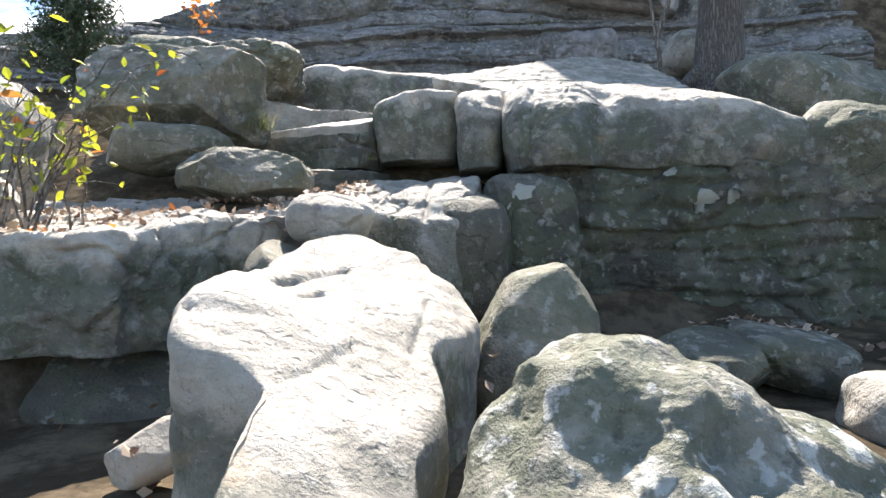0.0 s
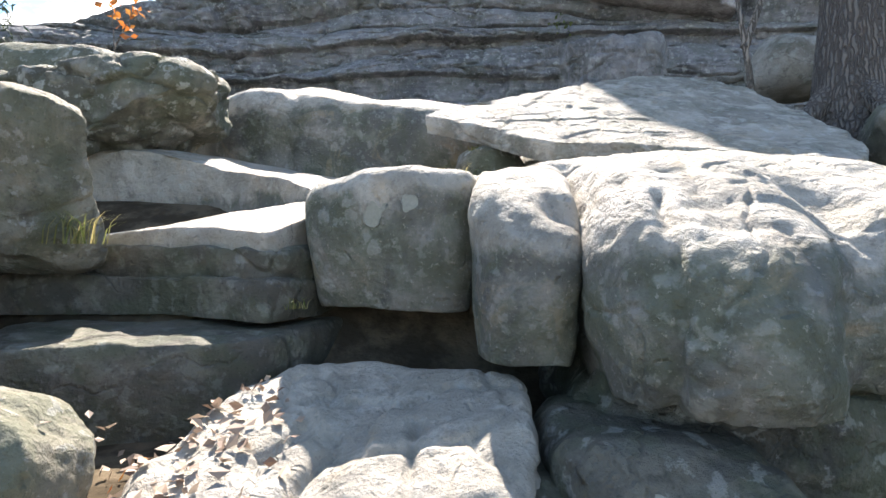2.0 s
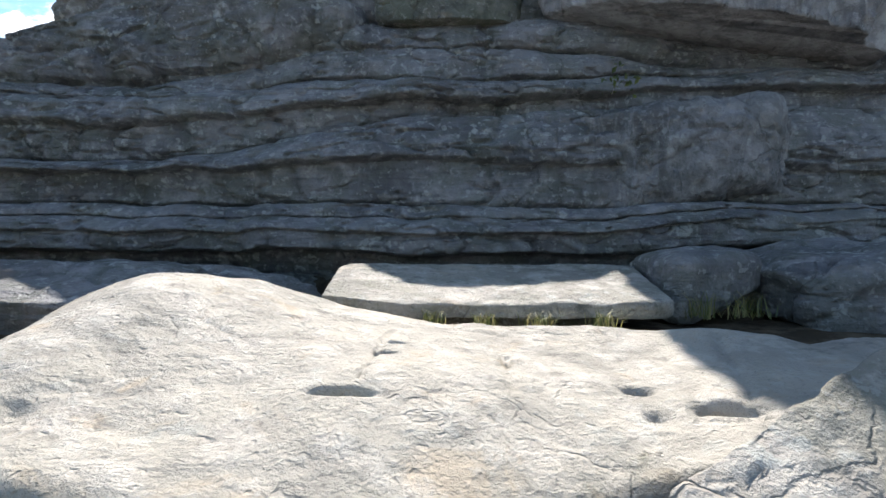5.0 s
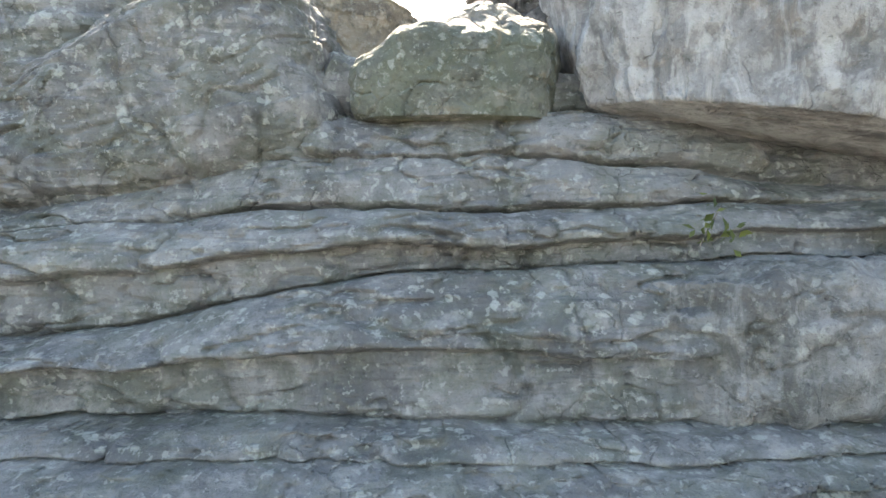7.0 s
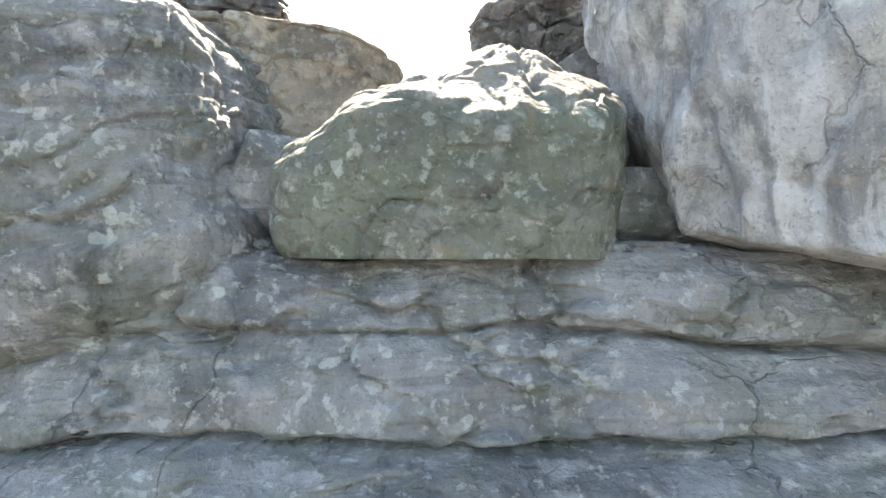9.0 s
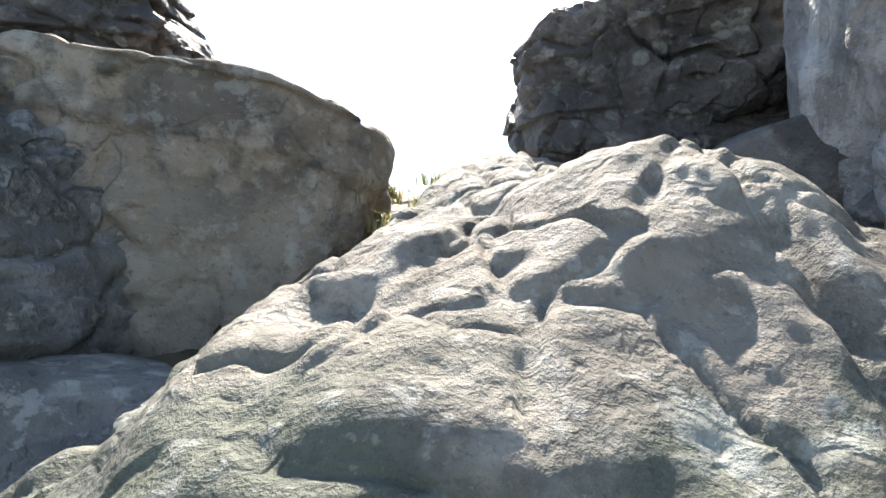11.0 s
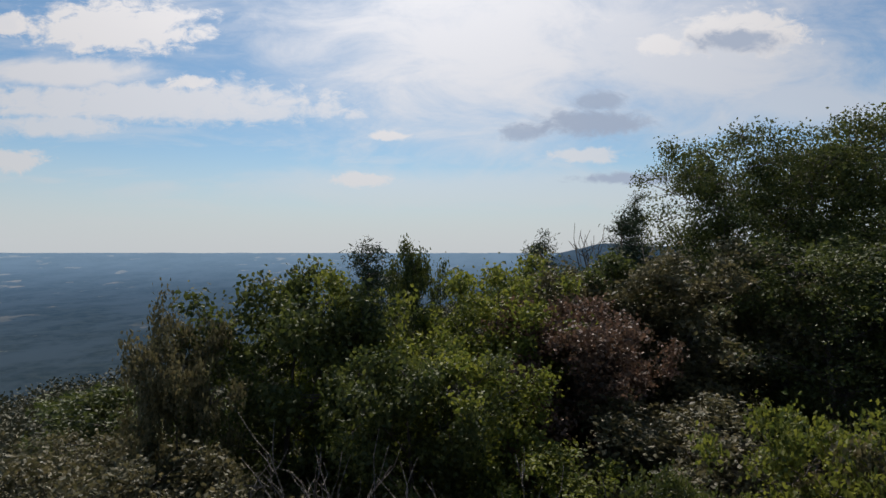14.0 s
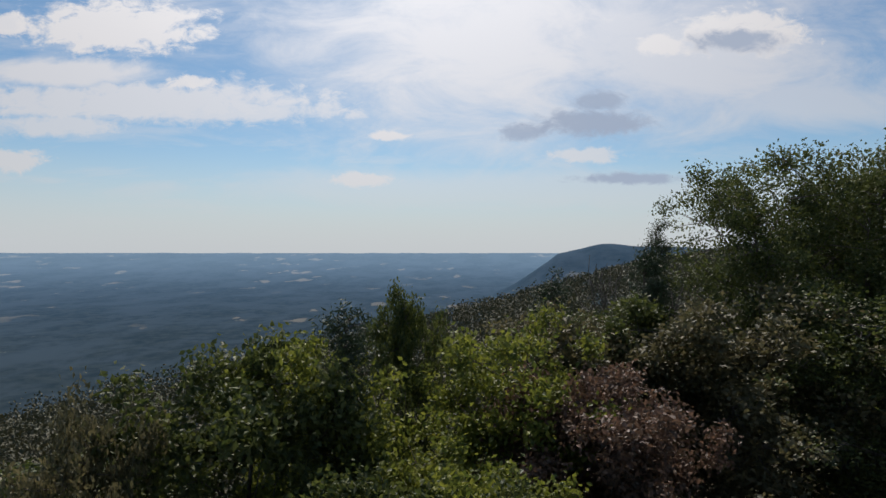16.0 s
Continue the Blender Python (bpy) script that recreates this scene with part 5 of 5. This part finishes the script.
rock("boulder", (-2.2, 20.8, 11.07), (0.78, 0.55, 0.36), k=2.6, n=50, lump=0.1, crack=0.04, seed=82, material=BROWN, label="smooth tan boulder on the brink")
rock("boulder", (1.36, 20.80, 11.42), (1.72, 1.05, 0.80), (0, -11, 8), k=2.5, n=130, lump=0.08, lf=1.4, rough=0.08, rf=2.6, beds=(0.3, 0.03, -0.2, 0.1), facets=6, crack=0.10, chisel=(0.05, 0.42, 1.3), seed=83, material=CRUSTED, label="grey cracked rock hump on the brink")
rock("boulder", (0.1, 20.4, 11.24), (1.0, 0.6, 0.48), k=3, n=70, lump=0.1, facets=4, crack=0.05, chisel=(0.04, 0.5, 1), seed=84, material=BROWN, label="low rock at the brink of the overlook")

# ---- trees and plants below the cliff ----
def big_trunk():
    root = new("tree")
    root.location = (4.72, 10.1, 5.6)
    tagged(root, "stout grey furrowed tree trunk rooted among rocks", "tree")
    line = [(0, 0, -0.2), (0.02, 0, 0.5), (0.06, 0.02, 1.4), (0.12, 0.05, 3.0), (0.22, 0.1, 5.5), (0.3, 0.2, 9.0)]
    v, f = tube(line, [0.62, 0.42, 0.36, 0.34, 0.30, 0.22], 20)
    v = v + (0.035 * fbm(v * np.array((1, 1, 0.25)), 5.0, 3, 9))[:, None] * np.array((1, 1, 0))
    mesh_ob("trunk", v, f, BARK, root)
    for a in (0.3, 1.9, 3.4, 4.6):
        e = np.array((math.cos(a), math.sin(a), 0))
        v, f = tube([e * 0.3 + (0, 0, 0.45), e * 0.7 + (0, 0, 0.12), e * 1.3 + (0, 0, -0.12)], [0.16, 0.11, 0.04], 8)
        mesh_ob("root", v, f, BARK, root)


big_trunk()


def sapling(base, pts, r, leaf_spots, leaf, material, label, seed, count):
    rng = np.random.RandomState(seed)
    root = new("sapling")
    root.location = base
    tagged(root, label, "sapling")
    pieces = [tube(line, np.linspace(r, r * 0.3, len(line)), 6) for line in pts]
    v, f = joined(pieces)
    mesh_ob("stem", v, f, TWIG, root)
    if count:
        c = np.concatenate([np.array(s) + rng.normal(size=(count, 3)) * 0.1 for s in leaf_spots])
        v, f = leaves(c, leaf, rng)
        mesh_ob("foliage", v, f, material, root, smooth=False)
    return root


sapling((4.1, 11.2, 6.0), [[(0, 0, -0.1), (0.03, 0, 0.6), (-0.1, 0, 1.4), (-0.25, 0.1, 2.6)], [(-0.05, 0, 1.0), (0.2, 0, 1.7), (0.25, 0, 2.4)]], 0.06, [], 0.1, YELLOW, "thin bare forked sapling by the cliff", 5, 0)
sapling((-5.8, 13.6, 6.9), [[(0, 0, -0.2), (0.05, 0, 0.8), (0.0, 0, 1.7)], [(0.03, 0, 0.9), (0.4, 0, 1.6)]], 0.02, [(0.0, 0, 1.5), (0.05, 0, 1.8), (0.42, 0, 1.6), (0.25, 0, 1.3)], 0.10, ORANGE,
        "slender sapling with orange autumn leaves", 6, 10)


def shrub():
    """Arching bare twigs with sparse yellow-green leaves."""
    rng = np.random.RandomState(12)
    root = new("shrub")
    root.location = (-2.55, 3.55, 3.12)
    tagged(root, "straggly shrub with sparse yellow-green autumn leaves", "shrub")
    tips, dry = [], []
    for i in range(26):
        g = rng.uniform(-0.75, 0.8)
        ln = rng.uniform(0.6, 1.75)
        base = np.array((rng.uniform(-0.45, 0.25), rng.uniform(-0.2, 0.25), 0))
        line = [base + np.array((math.sin(g) * ln * q * 0.5 + 0.3 * q * q * ln * 0.6, rng.normal() * 0.03, ln * (1.15 * q - 0.5 * q * q))) for q in np.linspace(0, 1, 8)]
        v, f = tube(line, np.linspace(0.008, 0.002, 8), 5)
        mesh_ob("branch", v, f, TWIG, root)
        for j in (3, 5):
            e = line[j] + rng.normal(size=3) * (0.16, 0.1, 0.12)
            v, f = tube([line[j], (line[j] + e) / 2 + (0, 0, 0.02), e], [0.004, 0.003, 0.0015], 4)
            mesh_ob("twig", v, f, TWIG, root)
            tips.append(e)
        tips += [line[j] + rng.normal(size=3) * 0.06 for j in (4, 6, 7)]
    v, f = broad_leaves(np.array(tips), 0.085, rng)
    mesh_ob("foliage", v, f, YELLOW, root, smooth=False)
    v, f = broad_leaves(np.array(tips[::9]) + (0.05, -0.03, -0.06), 0.09, rng)
    mesh_ob("withered_foliage", v, f, ORANGE, root, "orange withered leaves", smooth=False)


shrub()

scatter_leaves("leaf_litter", "brown curled dry leaves on the ledge", [(-2.6, 4.0, 3.27, 0.5, 0.35, 260), (-1.25, 4.75, 3.42, 0.3, 0.25, 160), (-1.0, 5.6, 3.62, 0.2, 0.25, 150), (-2.1, 4.7, 3.4, 0.4, 0.25, 120)], 0.042, 1, LITTER)
scatter_leaves("leaf_litter", "dry leaves caught in the cleft below the slab", [(-0.30, 7.75, 4.74, 0.07, 0.30, 380), (0.0, 8.35, 4.72, 0.25, 0.12, 420), (0.6, 8.3, 4.72, 0.4, 0.12, 160)], 0.03, 2, LITTER)
scatter_leaves("leaf_litter", "orange fallen leaves among brown ones", [(-2.5, 3.9, 3.3, 0.5, 0.3, 26), (-0.15, 8.1, 4.74, 0.15, 0.3, 22), (-1.1, 5.2, 3.55, 0.2, 0.4, 12), (-1.2, 2.4, 2.1, 0.2, 0.2, 6)], 0.042, 3, ORANGE)
scatter_leaves("leaf_litter", "leaves and twigs at the wall foot", [(0.25, 3.2, 2.3, 0.1, 0.4, 70), (2.2, 4.6, 2.35, 0.6, 0.2, 150), (-1.3, 2.0, 2.0, 0.3, 0.4, 90)], 0.05, 4, LITTER)

tuft("grass", (-2.02, 6.55, 4.35), 0.32, 60, 1, "green grass tuft beside the block")
tuft("grass", (-0.78, 6.45, 4.0), 0.12, 30, 2, "tiny green grass tuft on a step")
for i, (x, y, z, s) in enumerate(((0.0, 11.92, 6.16, 0.2), (0.4, 11.92, 6.14, 0.2), (0.8, 11.9, 6.14, 0.22), (1.25, 11.9, 6.14, 0.24), (2.2, 12.4, 6.15, 0.4), (2.6, 12.45, 6.15, 0.4), (0.15, 8.2, 4.85, 0.28))):
    tuft("grass", (x, y, z), s, 60, 10 + i, "wispy dry grass tuft before the slab")
for i, (x, y, size) in enumerate(((0.28, 8.38, 0.09), (0.42, 8.34, 0.10), (0.56, 8.36, 0.09), (0.66, 8.42, 0.08), (-0.02, 8.3, 0.22), (0.1, 8.05, 0.16))):
    tuft("grass", (x, y, float(top_z(np.array([x]), np.array([y]), 5.25)[0]) - 0.01), size, 46, 120 + i, "pale mossy grass fringe on the stone below the slab" if i < 4 else "thin dry grass in the cleft", DRYGRASS if i % 2 else GRASS)
rng = np.random.RandomState(77)
for i in range(40):
    x, y, s = rng.uniform(-0.38, -0.04), rng.uniform(17.9, 19.0), rng.uniform(0.08, 0.16)
    tuft("grass", (x, y, float(top_z(np.array([x]), np.array([y]), 11.66)[0])), s, 34, 30 + i, "dry yellow-green grass tuft in the rocky gap", DRYGRASS if i % 3 else GRASS)
for i, (x, y, s) in enumerate(((0.16, 18.72, 0.14), (0.2, 18.85, 0.2), (0.25, 18.98, 0.24), (0.29, 19.1, 0.26), (0.34, 19.2, 0.2), (0.4, 19.18, 0.16), (0.14, 18.6, 0.12), (-0.6, 20.75, 0.16), (-0.2, 20.9, 0.14))):
    tuft("grass", (x, y, float(top_z(np.array([x]), np.array([y]), 11.78)[0])), s, 60, 70 + i, "green grass tuft at the foot of the dark boulder", GRASS if i % 2 else DRYGRASS)

# ---- the wooded slope beyond the overlook ----
FRONT = [  # x, y, top height, spread, kind
    (-5.2, 31.0, 12.4, 0.95, 3), (-3.6, 33.0, 12.8, 2.0, 0), (-2.2, 34.0, 12.7, 1.8, 1), (-1.0, 38.2, 13.4, 0.95, 0), (1.3, 35.6, 13.0, 2.0, 1), (2.4, 34.6, 11.9, 1.9, 2),
    (3.9, 38.5, 13.0, 2.2, 3), (0.3, 31.5, 11.2, 1.7, 1), (-7.5, 32.5, 9.2, 1.8, 3), (5.2, 40.0, 13.0, 2.4, 0), (9.7, 40.5, 16.9, 2.4, 4), (12.9, 40.5, 17.8, 2.7, 4),
    (16.0, 41.5, 18.0, 3.6, 4), (7.3, 37.0, 13.4, 2.4, 3), (10.5, 36.0, 13.6, 2.8, 4), (14.0, 37.0, 14.6, 3.0, 4), (-2.4, 29.4, 9.4, 1.8, 3), (4.6, 32.2, 10.2, 2.2, 3), (-9.5, 37.0, 9.3, 2.5, 0), (-12.0, 34.0, 7.6, 2.4, 3), (-6.4, 29.6, 10.1, 1.7, 3), (-4.2, 28.6, 10.2, 1.6, 3), (-0.8, 30.6, 11.3, 1.5, 0),
    (3.4, 34.8, 11.9, 1.6, 2), (2.0, 29.5, 9.6, 1.5, 1), (3.6, 25.6, 11.6, 0.9, 1), (4.5, 25.2, 11.9, 0.9, 3), (2.7, 26.5, 10.7, 0.8, 0)]
KINDS = [(OAK, "dense green oak on the slope"), (OLIVE, "yellowing green hardwood on the slope"), (RUSSET, "russet-leaved small tree on the slope"), (BRONZE, "bronze-green autumn oak on the slope"), (OAK, "tall broad green oak rising above the slope")]
SEEDS = {}
for i, (x, y, top, r, kind) in enumerate(FRONT):
    zb = float(ground_z(np.array([x]), np.array([y]))[0])
    h = top - zb
    hh, rr, many = (13.0, 3.0, 34) if kind == 4 else (8.0, 1.9, 20)
    sort = (kind, i % 2)
    if sort not in SEEDS:
        SEEDS[sort] = tree("tree", (0, 0, 0), hh, rr, 0.076, KINDS[kind][0], KINDS[kind][1], 60 + kind + 20 * sort[1], limbs=many, per=160, trunk_r=hh * 0.014)
        made = SEEDS[sort]
    else:
        made = copy_thing(SEEDS[sort], Matrix.Identity(4))
    made.location = (x, y, zb)
    made.rotation_euler = (0, 0, i * 1.3)
    made.scale = (r / rr, r / rr, h / hh)
for i, (x, y, top) in enumerate(((-1.9, 33.6, 13.1), (3.2, 40.0, 13.6), (6.3, 41.0, 14.4), (7.6, 43.5, 15.2))):
    zb = float(ground_z(np.array([x]), np.array([y]))[0])
    pine("pine", (x, y, zb), top - zb, 1.6, "dark young pine among the hardwoods", 90 + i)


def bare_tree(base, height, seed):
    """A leafless small tree: a stem that forks again and again."""
    rng = np.random.RandomState(seed)
    root = new("bare_tree")
    root.location = base
    tagged(root, "small leafless tree with pale grey branches", "tree", "bare trees on the slope")
    pieces = []

    def grow(a, way, ln, r, level):
        b = a + way * ln
        mid = (a + b) / 2 + rng.normal(size=3) * ln * 0.06
        pieces.append(tube([a, mid, b], [r, r * 0.85, r * 0.65], 5))
        if level:
            for _ in range(3):
                turn = way + rng.normal(size=3) * 0.55 + np.array((0, 0, 0.25))
                grow(a + (b - a) * rng.uniform(0.6, 1.0), turn / np.linalg.norm(turn), ln * rng.uniform(0.55, 0.8), r * 0.6, level - 1)

    grow(np.array((0, 0, -0.2)), np.array((0.1 * rng.normal(), 0, 1.0)), height * 0.4, height * 0.011, 4)
    v, f = joined(pieces)
    mesh_ob("stem", v, f, TWIG, root)


rock("boulder", (11.3, 38.0, 9.6), (1.15, 0.9, 1.75), (0, 4, 10), k=4.5, n=48, lump=0.07, rough=0.08, beds=(0.6, 0.06, 0.05, 0), facets=6, crack=0.05, seed=98, material=GREY, label="grey layered rock outcrop among the oaks on the slope")
for i, (x, y, up) in enumerate(((1.8, 25.6, 5.2), (-1.2, 27.2, 6.0), (0.2, 27.6, 5.8), (-0.4, 26.6, 5.4), (-2.0, 27.0, 5.6), (1.6, 27.8, 5.2), (-3.0, 28.5, 5.2), (3.0, 29.5, 5.0), (-4.6, 29.0, 5.0), (4.9, 41.5, 10.5), (5.6, 43.0, 10.5), (6.5, 30.5, 5.5))):
    bare_tree((x, y, float(ground_z(np.array([x]), np.array([y]))[0])), up, 200 + i)

# brush that fills the slope's face below the crowns
rng = np.random.RandomState(5)
cx, cy = rng.uniform(-14, 20, 520), rng.uniform(23.5, 44, 520)
cz = ground_z(cx, cy) + rng.uniform(0.3, 2.6, 520)
pts = np.repeat(np.stack([cx, cy, cz], 1), 110, 0) + rng.normal(size=(520 * 110, 3)) * np.array((0.5, 0.5, 0.55))
v, f = leaves(pts, 0.075, rng)
tagged(mesh_ob("brush", v, f, BRONZE, smooth=False), "dense autumn brush covering the steep slope", "brush", kind="stuff")
v, f = leaves(np.array((-1.32, 21.9, 11.27)) + rng.normal(size=(620, 3)) * np.array((0.26, 0.24, 0.17)), 0.055, rng)
red = mesh_ob("foliage", v, f, RUSSET, smooth=False)
red_bush = new("shrub")
red_bush.location = (-1.35, 21.9, 10.6)
tagged(red_bush, "red-brown leafy shrub below the brink", "shrub")
red.parent = red_bush
red.matrix_parent_inverse = Matrix.Translation((1.35, -21.9, -10.6))
sv, sf = joined([tube([(0, 0, -0.6), (0.1 * math.cos(a), 0.1 * math.sin(a), 0.3), (0.35 * math.cos(a), 0.3 * math.sin(a), 0.95)], [0.018, 0.012, 0.004], 5) for a in np.linspace(0, 6, 9)])
mesh_ob("stem", sv, sf, TWIG, red_bush)


def far_forest():
    """Woods on the flank and the ridge: uneven clumped crowns, too many to count."""
    rng = np.random.RandomState(8)
    vs, fs, at = [], [], 0
    d = 44 + (rng.rand(5200) ** 2.0) * 900
    az = radians(-42) + rng.rand(5200) * radians(92)
    x, y = d * np.sin(az), d * np.cos(az)
    z = ground_z(x, y)
    keep = (z > -60) & (y > 44)
    x, y, z, d = x[keep], y[keep], z[keep], d[keep]
    size = rng.uniform(1.5, 2.9, len(x)) * (1 + d / 1200)
    per = np.where(d < 90, 420, np.where(d < 220, 130, 36))
    wide = np.repeat(size, per)[:, None]
    c = np.repeat(np.stack([x, y, z + size * 1.2], 1), per, 0) + np.clip(rng.normal(size=(len(wide), 3)), -1.5, 1.5) * wide * np.array((0.52, 0.52, 0.5))
    s = np.repeat(0.045 + d * 0.002, per)
    v, f = leaves(c, 1.0, rng)
    v = (v - np.repeat(c, 4, 0)) * np.repeat(s, 4)[:, None] + np.repeat(c, 4, 0)
    ob = mesh_ob("far_woods", v, f, FOREST, smooth=False)
    return tagged(ob, "autumn woods covering the mountain flank", "forest", kind="stuff")


far_forest()


def trailing(name, label, line, r, leaf_at, leaf, material, seed):
    """A thin stem over the rock with a few leaves."""
    rng = np.random.RandomState(seed)
    root = new(name)
    root.location = line[0]
    tagged(root, label, "plant")
    pts = np.array(line) - np.array(line[0])
    v, f = tube(pts, np.linspace(r, r * 0.5, len(pts)), 5)
    mesh_ob("stem", v, f, TWIG, root)
    if leaf_at:
        c = np.concatenate([np.array(p) - np.array(line[0]) + rng.normal(size=(m, 3)) * 0.09 for *p, m in leaf_at])
        v, f = leaves(c, leaf, rng, long=2.0)
        mesh_ob("foliage", v, f, material, root, smooth=False)
    return root


trailing("vine", "bare looping vine hanging over the block", [(-2.55, 5.0, 4.5), (-2.4, 5.0, 4.72), (-2.15, 5.1, 4.66), (-2.03, 5.35, 4.42), (-2.0, 5.6, 4.2)], 0.008, [], 0.05, YELLOW, 1)
trailing("fern", "small leafy plant in a cliff crack", [(2.35, 15.5, 8.75), (2.38, 15.4, 8.9), (2.45, 15.3, 9.1)], 0.008, [(2.4, 15.32, 9.0, 12), (2.55, 15.3, 8.85, 10), (2.2, 15.3, 8.8, 8)], 0.055, OAK, 2)
pine("juniper", (-7.7, 12.3, 5.7), 3.6, 1.1, "green juniper at the edge of the cliff", 97, group="")
